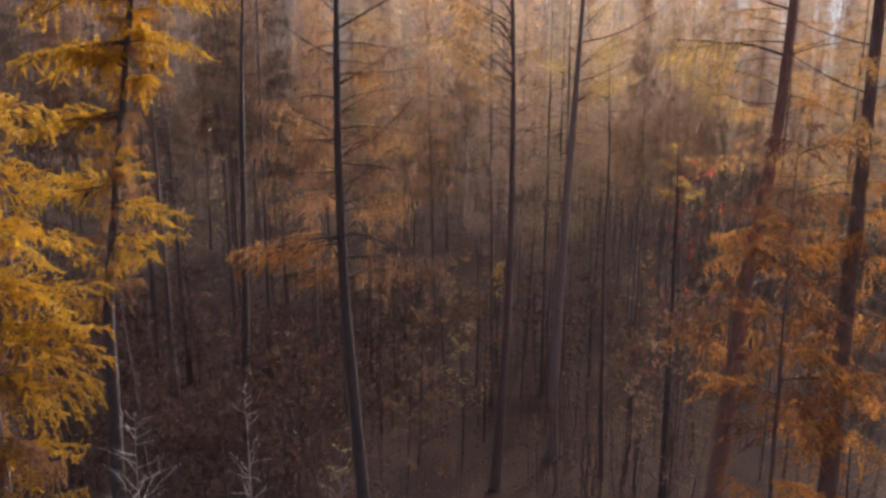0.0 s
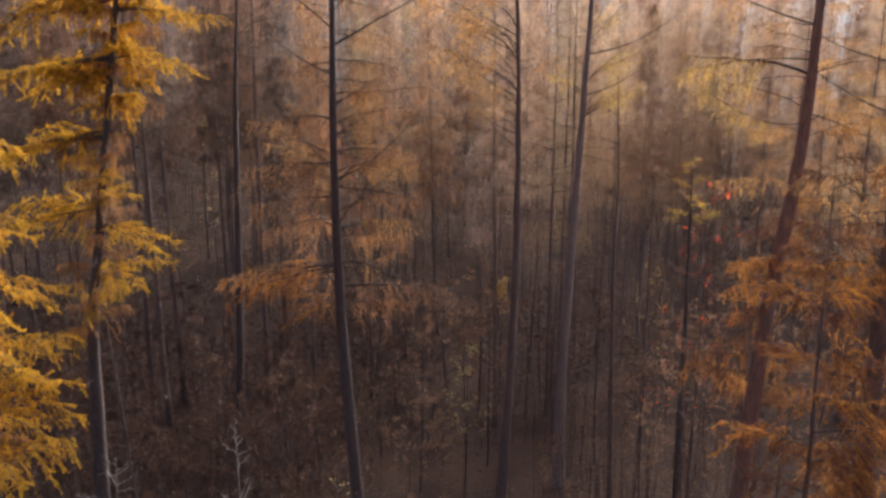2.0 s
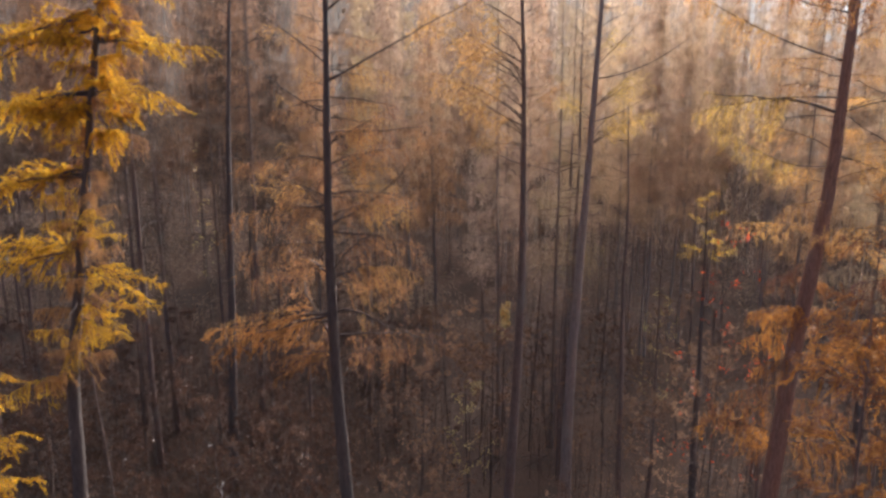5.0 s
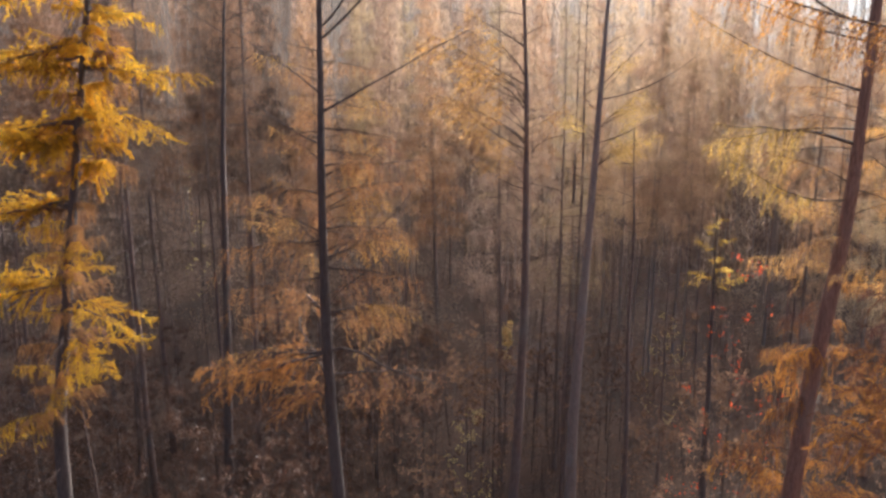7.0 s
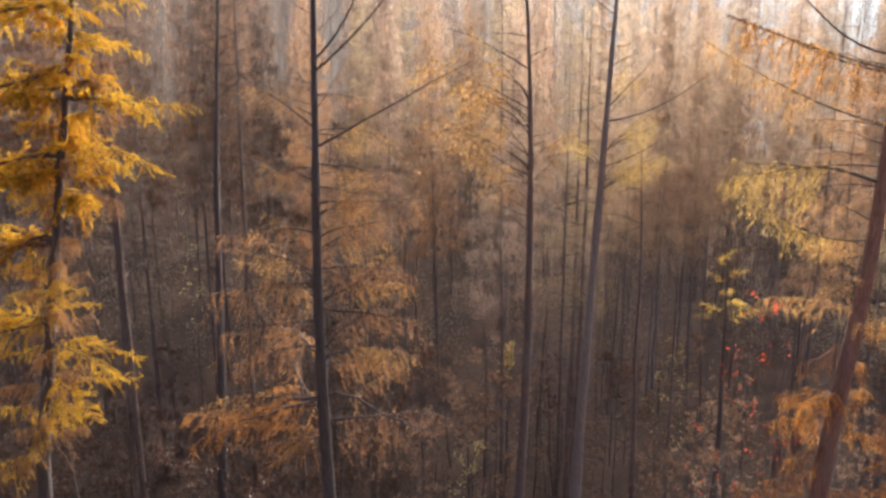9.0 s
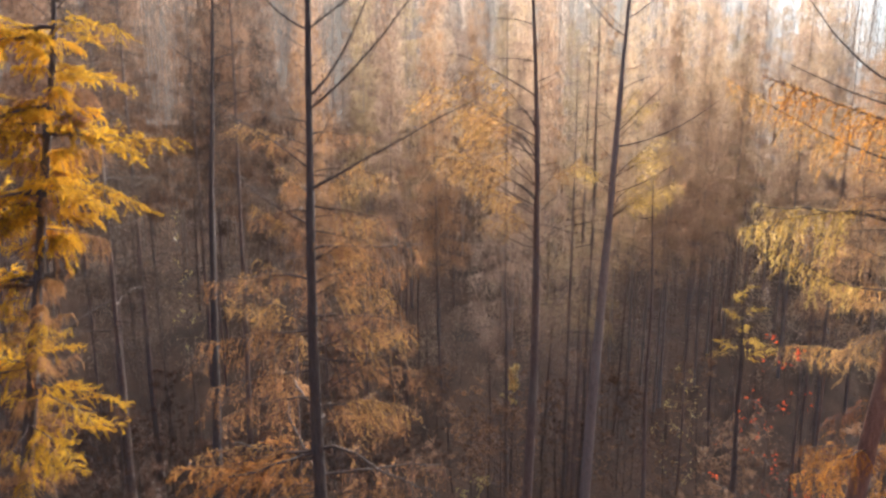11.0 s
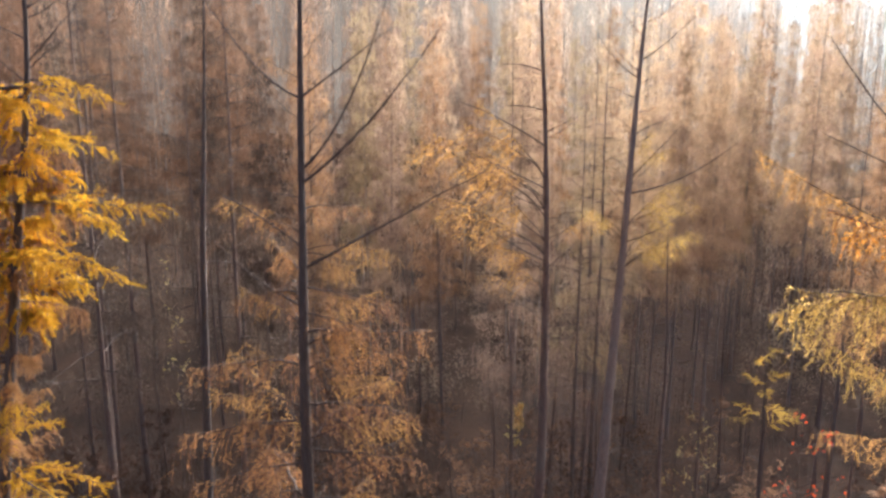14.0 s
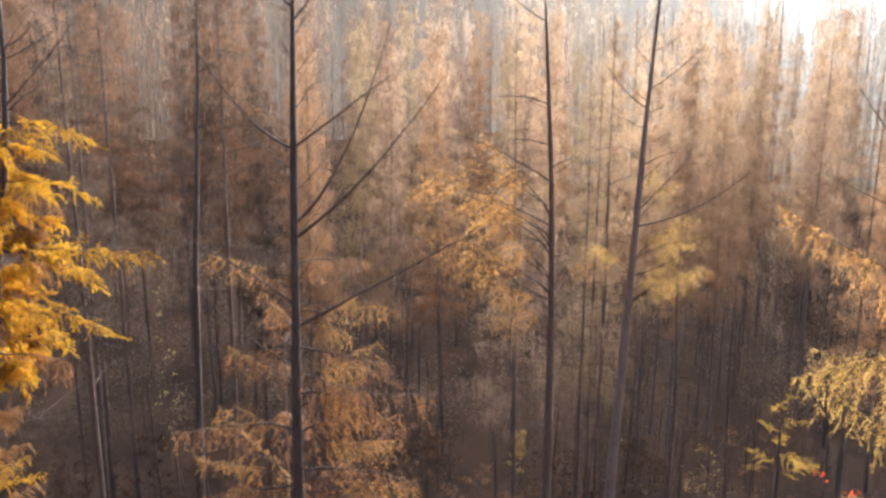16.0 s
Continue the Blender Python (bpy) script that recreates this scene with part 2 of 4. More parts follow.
def limb(rng, length=2.0, rise=0.1, bend=-0.1, thick=0.022, twigs=18, twig_len=0.45, droop=0.5, needles=0, mat=None, wood=None, blade=(0.05, 0.016), spurs=0, tuft=0.035, shoots=11, axis=None, lift=(-0.5, 0.45), weep=0.0, stray=0.75, start=0.12):
    """One bough as two meshes: its wood with side twigs, and the needles on it."""
    axis = limb_axis(rng, length, rise, bend) if axis is None else axis
    n = len(axis)
    rad = thick * (1 - np.linspace(0, 1, n)) ** 0.8 + 0.004
    wood_parts = [tube(axis, rad, 6)]
    spots, ways = [], []

    def along(s):
        f = s * (n - 1)
        i = min(int(f), n - 2)
        return axis[i] + (axis[i + 1] - axis[i]) * (f - i), axis[i + 1] - axis[i]

    for k in range(twigs):
        s = start + (0.98 - start) * (k + rng.uniform(0, 0.9)) / max(twigs, 1)
        p, d = along(min(s, 0.99))
        d = d / np.linalg.norm(d)
        turn = (1 if k % 2 else -1) * rng.uniform(0.35, 1.35)
        h = np.array([d[0] * math.cos(turn) - d[1] * math.sin(turn), d[0] * math.sin(turn) + d[1] * math.cos(turn), d[2] * 0.4 + rng.uniform(*lift)])
        ln = twig_len * (1.15 - 0.75 * s) * rng.uniform(0.35, 1.35)
        q = np.linspace(0, 1, 5)[:, None]
        pts = p + h * ln * (q - 0.5 * weep * q * q) + np.array([0, 0, -1.0]) * droop * ln * q * q + rng.normal(0, 0.02 * ln, (5, 3)) * q
        wood_parts.append(tube(pts, 0.0055 * (1 - 0.75 * q[:, 0]) + 0.0008, 3))
        if needles:
            runs = [pts]
            for j in range(int(ln * shoots)):
                i = rng.integers(1, 4)
                c = pts[i] + (pts[i + 1] - pts[i]) * rng.random()
                e = (pts[i + 1] - pts[i]) / np.linalg.norm(pts[i + 1] - pts[i]) + rng.normal(0, stray, 3)
                e = e / np.linalg.norm(e) * rng.uniform(0.09, 0.24)
                runs.append(np.stack([c + e * f + np.array([0, 0, -0.25 * np.linalg.norm(e)]) * f * f for f in (0, 0.25, 0.5, 0.75, 1.0)]))
            for run in runs:
                m = max(2, int(np.linalg.norm(run[-1] - run[0]) / tuft))
                for f in np.linspace(0.08, 1.0, m):
                    i = min(int(f * 4), 3)
                    spots.append(run[i] + (run[i + 1] - run[i]) * (f * 4 - i))
                    ways.append(run[i + 1] - run[i])
    for k in range(spurs):
        p, d = along(rng.uniform(0.1, 0.98))
        w = rng.normal(0, 1, 3)
        w[2] = abs(w[2])
        w /= np.linalg.norm(w)
        wood_parts.append(tube(np.array([p, p + w * 0.05]), [0.006, 0.003], 4))
    if needles:
        for f in np.linspace(start, 1.0, int(length / 0.05)):
            p, d = along(min(f, 0.999))
            spots.append(p)
            ways.append(d)
    v, f = joined(wood_parts)
    wood_mesh = mesh_of("bough", v, f, wood or TWIG)
    if not needles:
        return wood_mesh, None
    spots, ways = np.array(spots), np.array(ways)
    ways /= np.linalg.norm(ways, axis=1)[:, None] + 1e-9
    at = np.repeat(spots, needles, 0)
    wy = np.repeat(ways, needles, 0) * 0.9 + rng.normal(0, 0.55, (len(at), 3)) + np.array([0, 0, -0.08])
    at = at + rng.normal(0, 0.008, at.shape)
    v, f = blades(rng, at, wy, *blade)
    return wood_mesh, mesh_of("needles", v, f, mat, False)


def limb_set(seed, count, **given):
    rng = np.random.default_rng(seed)
    made = []
    for k in range(count):
        g = {key: (rng.uniform(*value) if isinstance(value, tuple) and key not in ("blade", "lift") else value) for key, value in given.items()}
        made.append(limb(rng, **g))
    return made


# ---- larch trees ----
def trunk_line(rng, height, lean, sweep, n=26):
    s = np.linspace(0, 1, n)
    w = np.cumsum(rng.normal(0, 0.018, (n, 2)), axis=0)
    x = lean[0] * height * s + sweep[0] * np.sin(s * math.pi) + w[:, 0]
    y = lean[1] * height * s + sweep[1] * np.sin(s * math.pi) + w[:, 1]
    return np.stack([x - x[0], y - y[0], s * height - 0.25], 1)


def trunk_mesh(rng, line, radius, mat, sides=12):
    s = np.linspace(0, 1, len(line))
    r = radius * ((1 - s) ** 1.0 * 0.97 + 0.02) + radius * 0.35 * np.exp(-s * 26)
    v, f = tube(line, r, sides)
    v[:, :2] += rng.normal(0, radius * 0.025, (len(v), 2))
    return mesh_of("trunk", v, f, mat)


def on_trunk(line, z):
    return np.array([np.interp(z, line[:, 2], line[:, k]) for k in range(3)])


def larch(name, label, stem, y, height, radius, zones, seed, bark_mat=None, group="larch stand", extra=(), aimed=(), open_front=False):
    """A larch with its own boughs. stem: its x at some heights. zones: (from, to, spacing, set, shortest, longest,
    foliage share, tilt); extra: single limbs (height, reach to the right, climb, sag; needles, the share left bare); aimed: (set, spread, tips as x, height; boughs a tip, climb) for boughs with needles."""
    rng = np.random.default_rng(seed)
    tree = tagged(new(name), label, "tree", group)
    heights, offsets = zip(*stem)
    x = offsets[0] - heights[0] * (offsets[1] - offsets[0]) / (heights[1] - heights[0]) if heights[0] > 0 else offsets[0]
    g = ground_height(x, y)
    tree.location = (x, y, g)
    line = trunk_line(rng, height, (0, 0), (0, 0))
    slope = (offsets[-1] - offsets[-2]) / (heights[-1] - heights[-2])
    hs, xs = (0.0, *heights, 40.0), (x, *offsets, offsets[-1] + slope * (40.0 - heights[-1]))
    path = np.interp(line[:, 2] + g, hs, xs)
    line[:, 0] = line[:, 0] * 0.3 + np.convolve(np.pad(path, 1, mode="edge"), [0.25, 0.5, 0.25], "valid") - x
    part("trunk", trunk_mesh(rng, line, radius, bark_mat or BARK), tree)

    def hang(z, az, length, kind, tilt, leafy):
        wood_mesh, needle_mesh = kind[rng.integers(len(kind))]
        p = on_trunk(line, z)
        b = part("bough", wood_mesh, tree, Matrix.Translation(p) @ pose(0, 0, 0, rng.uniform(-18, 18), -tilt, az) @ Matrix.Scale(length / 2.0, 4))
        if needle_mesh and leafy:
            part("needles", needle_mesh, b)

    for z0, z1, step, kind, low, high, share, tilt in zones:
        z, az = z0, rng.uniform(0, 360)
        while z < z1:
            az += 137.5 + rng.uniform(-25, 25)
            if open_front and 215 < az % 360 < 325:
                az += 110
            f = (z - z0) / max(z1 - z0, 0.1)
            hang(z, az, (high + (low - high) * f) * rng.uniform(0.62, 1.22), kind, tilt + rng.uniform(-16, 16), rng.random() < share)
            z += step * rng.uniform(0.6, 1.4)
    for kind, spread, tips, *more in aimed:
        count, climb = more if more else (3, -0.22)
        for tip_x, tip_z in tips:
            for k, off in enumerate((0.0, -spread, spread)[:count] if spread < 1.5 else (-spread,)):
                reach = (tip_x - x) - np.interp(tip_z, line[:, 2], line[:, 0])
                reach = reach * (1 - 0.14 * k * rng.random())
                z = min(tip_z - g - climb * abs(reach) + rng.normal(0, 0.12 * (k > 0)), height - 0.5)
                dy = (off if k else rng.normal(0, 0.35 * (count < 3) * spread)) * rng.uniform(0.7, 1.3)
                hang(z, math.degrees(math.atan2(dy, reach)), math.hypot(reach, dy, climb * reach) * 0.9, kind, math.degrees(math.atan(climb)) + 6.4 + rng.normal(0, 3), True)
    for z, dx, dz, sag, *leafy in extra:
        z -= g
        q = np.linspace(0, 1, 11)
        away = 0.0 if leafy else abs(dx) * rng.uniform(-0.35, 0.35)
        axis = np.stack([dx * q, away * q, dz * q + 4 * sag * q * (1 - q)], 1) + np.cumsum(rng.normal(0, 0.012, (11, 3)), 0) * q[:, None]
        length = math.hypot(dx, dz)
        needs = dict(needles=3, mat=leafy[0], start=leafy[1], shoots=8, weep=0.7, droop=1.1, twig_len=0.6) if leafy else dict(twig_len=0.3, droop=0.15)
        wood_mesh, needle_mesh = limb(rng, axis=axis, length=length, thick=(0.006 + 0.003 * length if leafy else 0.008 + 0.0042 * length), twigs=int((9 if leafy else 5) * length), spurs=int(14 * length), **needs)
        b = part("bough", wood_mesh, tree, Matrix.Translation(on_trunk(line, z)))
        if needle_mesh:
            part("needles", needle_mesh, b)
    return tree


SPIKY = dict(length=2.0, rise=(0.0, 0.14), bend=(-0.24, -0.06), twigs=40, twig_len=0.42, droop=(0.1, 0.6), lift=(-0.5, 0.75), shoots=5, stray=0.5, needles=6, tuft=0.028, blade=(0.045, 0.014))
WEEPING = dict(length=2.0, rise=(0.02, 0.24), bend=(-0.28, -0.05), twigs=30, twig_len=0.62, droop=(0.7, 1.5), weep=0.7, lift=(-0.3, 0.5), shoots=7, stray=0.6, needles=3, blade=(0.05, 0.014))
WISPY = {**WEEPING, "rise": (0.1, 0.25), "bend": (-0.25, -0.12), "twigs": 20, "twig_len": 0.5, "needles": 2, "shoots": 6, "start": 0.34, "thick": 0.008, "tuft": 0.04, "blade": (0.055, 0.017)}
GOLD_SPRAY = limb_set(11, 8, mat=GOLD, **SPIKY)
GOLD_CURTAIN = limb_set(31, 4, mat=GOLD, **{**WEEPING, "needles": 4})
ORANGE_SPRAY = limb_set(12, 6, mat=ORANGE, **{**WEEPING, "twig_len": 0.75, "lift": (-0.7, 0.8), "shoots": 8, "needles": 3, "blade": (0.06, 0.018)})
RUSSET_SPRAY = limb_set(13, 7, mat=RUSSET, **{**WEEPING, "needles": 2, "droop": (0.5, 1.4)})
YELLOW_SPRAY = limb_set(14, 5, mat=YELLOW, **{**WEEPING, "droop": (0.8, 1.6), "twigs": 20, "needles": 2, "start": 0.3})
ORANGE_TUFT = limb_set(19, 6, mat=ORANGE, **{**SPIKY, "twig_len": 1.0, "droop": (0.2, 1.0), "lift": (-0.9, 0.9), "twigs": 26, "shoots": 6, "needles": 4, "blade": (0.07, 0.02)})
COPPER_SPRAY = limb_set(20, 6, mat=COPPER, **{**WEEPING, "needles": 2, "twigs": 24, "start": 0.25, "thick": 0.01, "blade": (0.055, 0.016)})
BRONZE_SPRAY = limb_set(21, 4, mat=BRONZE, **{**SPIKY, "needles": 3, "twig_len": 0.5})
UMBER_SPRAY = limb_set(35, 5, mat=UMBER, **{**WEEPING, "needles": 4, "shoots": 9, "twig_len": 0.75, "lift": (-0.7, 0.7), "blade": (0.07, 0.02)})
GOLD_SHORT = limb_set(36, 6, mat=GOLD, **{**SPIKY, "twig_len": 0.62, "droop": (0.3, 1.0), "needles": 5, "blade": (0.08, 0.025)})
COPPER_WISP = limb_set(33, 6, mat=COPPER, **WISPY)
YELLOW_WISP = limb_set(34, 6, mat=YELLOW, **WISPY)
LEMON_SPRAY = limb_set(18, 2, mat=LEMON, **{**SPIKY, "twigs": 30})
BARE = limb_set(15, 6, length=2.0, rise=(-0.03, 0.06), bend=(0.02, 0.16), twigs=9, twig_len=0.38, droop=0.1, spurs=26, thick=0.02)
DEAD = limb_set(16, 5, length=2.0, rise=(-0.15, 0.1), bend=(-0.25, 0.0), twigs=7, twig_len=0.5, droop=0.3, thick=0.02)
TWIGGY = limb_set(17, 4, length=2.0, rise=(0.0, 0.1), bend=(-0.1, 0.1), twigs=26, twig_len=0.5, droop=0.4, thick=0.014, needles=1, mat=RUSSET, shoots=4)

larch("larch_tree", "tall larch with bare upper boughs and thinning russet needles", [(3.2, -2.3), (6.4, -2.5), (9.9, -2.7), (13.5, -2.72), (17.0, -2.68), (21.3, -2.55)], 17.8, 25.0, 0.215,
      [(4.5, 10.5, 0.7, DEAD, 1.0, 1.4, 0, 0), (9.8, 17.8, 0.3, RUSSET_SPRAY, 1.2, 2.6, 0.9, 8), (10.4, 17.2, 0.5, COPPER_WISP, 1.4, 2.6, 0.95, 14), (17.0, 24.5, 0.35, TWIGGY, 0.4, 1.1, 0.4, 30)], 1, open_front=True, bark_mat=DARK_BARK,
      extra=[(19.09, -1.73, 1.90, -0.31), (19.11, 1.54, 1.08, -0.02), (17.67, 2.42, 2.52, -0.24), (17.90, 1.62, 2.99, -0.44), (16.57, -1.68, 1.20, 0.09), (16.18, 3.18, 1.74, 0.0),
             (15.51, -2.09, 1.38, -0.14), (14.09, 1.19, 0.86, -0.05), (13.04, 2.09, 1.56, -0.26), (21.2, -1.0, 1.2, -0.1), (21.0, 0.9, 1.2, -0.1), (13.6, -1.6, 0.5, 0.1)],
      aimed=[(BRONZE_SPRAY, 0.6, [(-5.9, 10.2), (-4.3, 9.6)]), (RUSSET_SPRAY, 0.9, [(-5.0, 14.2), (-5.1, 13.2), (-0.2, 14.8), (-0.4, 13.5), (-4.2, 15.6), (-4.8, 11.8), (-0.3, 12.6), (-4.9, 12.4), (-0.8, 11.6)], 1, -0.1), (COPPER_WISP, 0.8, [(-1.4, 16.3), (-1.3, 15.0), (-1.0, 14.2), (-0.5, 13.4), (-4.7, 13.6), (-0.4, 11.9)], 2, 0.1)])
larch("larch_tree", "slender dark larch with mostly bare ascending boughs", [(0.0, 2.0), (4.9, 2.26), (10.2, 2.42), (15.3, 2.37), (19.0, 2.24), (22.4, 2.02)], 23.8, 25.5, 0.195,
      [(4, 13, 0.9, DEAD, 0.8, 1.5, 0, 5), (13, 24.5, 0.6, TWIGGY, 0.4, 1.1, 0.3, 25)], 2, open_front=True, bark_mat=BARK,
      extra=[(17.06, -2.08, 0.94, 0.05), (18.15, -2.39, 1.17, 0.11), (19.05, -1.05, 0.16, 0.03), (15.18, -2.38, 1.56, -0.15), (16.53, -1.29, 0.60, 0.0), (20.0, -1.22, 0.20, 0.09),
             (21.92, -1.07, 0.80, -0.07), (16.3, 0.5, 0.1, 0.0), (18.5, 0.6, 0.3, 0.0), (14.0, -1.4, 0.7, -0.1)],
      aimed=[(COPPER_WISP, 0.9, [(-0.1, 16.9), (0.0, 17.8), (-0.9, 16.9), (0.3, 15.9), (-0.4, 18.6), (-1.5, 18.2), (0.5, 15.0), (3.9, 16.3)], 2, 0.5)])
larch("larch_tree", "tall leaning larch with bare boughs in the hazy light", [(0.0, 4.5), (5.3, 4.56), (11.4, 4.82), (14.5, 4.97), (18.3, 5.13), (22.8, 5.4)], 26.0, 27.0, 0.235,
      [(4, 14, 0.9, DEAD, 1.0, 1.6, 0, 5), (14, 26, 0.5, TWIGGY, 0.5, 1.5, 0.4, 24)], 3, open_front=True, bark_mat=HAZE_GREY_BARK,
      extra=[(16.74, 3.49, 1.49, -0.27), (17.16, 1.53, 1.56, -0.02), (18.42, 0.89, 0.42, 0.06), (20.0, -1.3, 1.2, -0.15), (20.5, 1.4, 1.2, -0.1), (15.3, 2.2, 0.9, -0.1)],
      aimed=[(YELLOW_WISP, 0.9, [(7.2, 16.7), (6.6, 15.2), (7.4, 15.6), (3.6, 16.0), (6.4, 17.9)], 3, 0.45)])
larch("larch_tree", "larch with grey trunk and thin bare upper boughs", [(0.0, -8.5), (15.5, -7.85), (17.8, -7.68), (21.0, -7.48)], 27.2, 25.5, 0.2,
      [(4, 14, 0.8, DEAD, 0.8, 1.4, 0, 5), (14, 25, 0.5, TWIGGY, 0.5, 1.5, 0.4, 20)], 4, open_front=True, bark_mat=DARK_BARK,
      extra=[(19.01, -1.6, 1.2, -0.09), (19.41, 1.6, 0.5, -0.02), (17.46, 1.50, 0.93, 0.12), (18.0, -1.8, 0.9, -0.1), (21.0, 1.2, 0.9, -0.1)])
larch("larch_tree", "larch with orange needles on low boughs and bare arching limbs above", [(6.5, 7.86), (10.0, 8.05), (13.4, 8.5), (15.8, 8.62), (17.5, 8.65)], 17.5, 27.0, 0.28,
      [(7.5, 13.0, 0.34, ORANGE_SPRAY, 1.0, 1.8, 0.8, -4), (12.5, 17.8, 0.3, COPPER_SPRAY, 1.3, 2.2, 0.85, 10), (15, 26, 0.6, TWIGGY, 0.6, 1.6, 0.5, 15)], 5, open_front=True, bark_mat=BARK_RED,
      extra=[(15.82, -3.22, -0.34, 0.17, YELLOW, 0.3), (17.59, -2.44, 0.96, -0.12), (16.6, -3.7, 1.7, -0.2, COPPER, 0.4), (14.37, -2.59, 0.94, -0.34, YELLOW, 0.3), (17.96, -2.79, 1.98, -0.51),
             (19.45, -1.71, 1.22, -0.16), (15.5, 1.6, 0.3, 0.1), (14.6, 1.6, -0.8, 0.1)],
      aimed=[(ORANGE_SPRAY, 0.9, [(6.8, 10.8)]), (YELLOW_SPRAY, 0.7, [(5.2, 15.5)], 1, 0.0), (COPPER_SPRAY, 1.2, [(7.1, 14.3), (7.5, 13.0)], 1, 0.25)])
larch("larch_tree", "dark-trunked larch with orange-brown needle sprays", [(5.0, 9.23), (11.6, 9.2), (16.4, 9.14)], 14.8, 26.0, 0.28,
      [(5.0, 13, 0.36, ORANGE_SPRAY, 1.4, 2.1, 0.75, -4), (13, 18, 0.24, COPPER_SPRAY, 1.3, 2.4, 0.95, 6), (16, 25, 0.6, BARE, 0.8, 2.0, 0, 12)], 6,
      extra=[(14.5, -2.0, 0.9, -0.1), (15.5, -1.8, 0.6, -0.1), (12.6, -1.7, -0.3, 0.1)],
      aimed=[(ORANGE_SPRAY, 1.0, [(7.8, 7.2), (7.6, 11.0)])])
larch("larch_tree", "young larch thickly set with orange needle tufts", [(0.0, 6.6), (6.0, 6.45), (14.0, 6.3)], 12.2, 14.4, 0.085,
      [(4.6, 9.0, 0.34, ORANGE_TUFT, 0.8, 1.2, 0.85, 6), (8.4, 14.0, 0.26, ORANGE_TUFT, 0.6, 1.5, 0.85, 16)], 10)
larch("larch_tree", "golden larch with dense drooping needle sprays", [(2.3, -10.1), (8.5, -9.87), (14.0, -8.9), (19.8, -7.89), (21.3, -7.86)], 19.3, 25.0, 0.23,
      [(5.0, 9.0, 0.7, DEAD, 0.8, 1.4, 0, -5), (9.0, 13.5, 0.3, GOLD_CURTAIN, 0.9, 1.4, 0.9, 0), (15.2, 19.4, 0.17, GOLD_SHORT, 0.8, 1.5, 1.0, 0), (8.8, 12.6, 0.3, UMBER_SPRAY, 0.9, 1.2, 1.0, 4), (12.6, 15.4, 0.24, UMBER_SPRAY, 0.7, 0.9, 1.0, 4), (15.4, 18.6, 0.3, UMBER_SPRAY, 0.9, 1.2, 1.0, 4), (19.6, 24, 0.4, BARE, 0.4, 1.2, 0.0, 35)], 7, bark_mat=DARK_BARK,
      extra=[(20.74, 0.75, 0.52, -0.03), (20.58, 0.95, 0.50, -0.06), (19.79, 1.39, 1.47, -0.05), (21.2, -0.8, 0.6, 0.0), (20.2, -1.0, 0.5, 0.0)],
      aimed=[(GOLD_SPRAY, 0.8, [(-6.38, 19.1), (-6.55, 18.1), (-5.68, 16.62), (-6.25, 15.75), (-8.5, 12.9), (-7.2, 11.2), (-7.5, 10.2), (-8.4, 12.3), (-9.0, 9.6)], 2, -0.22),
             (GOLD_SPRAY, 0.9, [(-11.6, 18.6), (-12.0, 17.0), (-12.2, 15.2), (-12.4, 13.4), (-12.2, 11.6)]),
             (GOLD_CURTAIN, 1.7, [(-9.7 + 0.2 * k + 0.45 * (-1) ** k - (0.9 if k in (3, 4, 5) else 0.0), 11.0 + 0.8 * k) for k in range(10)]),
             (GOLD_SPRAY, 2.1, [(-9.6 - 0.4 * (-1) ** k, 11.4 + 0.8 * k) for k in range(5)])])
larch("larch_tree", "bright yellow larch with thick needle-covered boughs", [(0.0, -7.3), (21.0, -7.3)], 10.2, 21.0, 0.22,
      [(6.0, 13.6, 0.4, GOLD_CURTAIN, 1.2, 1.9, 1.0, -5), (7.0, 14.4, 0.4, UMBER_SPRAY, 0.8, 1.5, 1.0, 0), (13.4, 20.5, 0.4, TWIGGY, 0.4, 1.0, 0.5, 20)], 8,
      aimed=[(GOLD_SPRAY, 0.7, [(-5.74, 13.9), (-5.6, 13.0), (-5.31, 11.85), (-5.22, 11.0), (-5.14, 10.3), (-5.5, 9.4), (-5.9, 8.4)])])
larch("larch_tree", "short dark larch with a lemon-yellow tip", [(0.0, 7.9), (7.0, 7.85), (13.0, 7.75)], 22.2, 13.6, 0.17,
      [(3.0, 11.0, 0.6, DEAD, 0.8, 1.2, 0, 0), (11.2, 13.3, 0.24, LEMON_SPRAY, 0.5, 0.9, 1.0, 18)], 9, bark_mat=DARK_BARK,
      aimed=[(YELLOW_SPRAY, 0.5, [(8.7, 11.6), (6.9, 11.4)], 1, 0.0)])
larch("larch_tree", "larch with one long bough of withered red-brown sprigs", [(0.0, 9.2), (20.0, 9.0)], 12.3, 23.0, 0.21,
      [(17, 22, 0.5, TWIGGY, 0.6, 1.3, 0.5, 15)], 32, extra=[(16.7, -5.8, 1.2, -0.22, ORANGE, 0.5)])


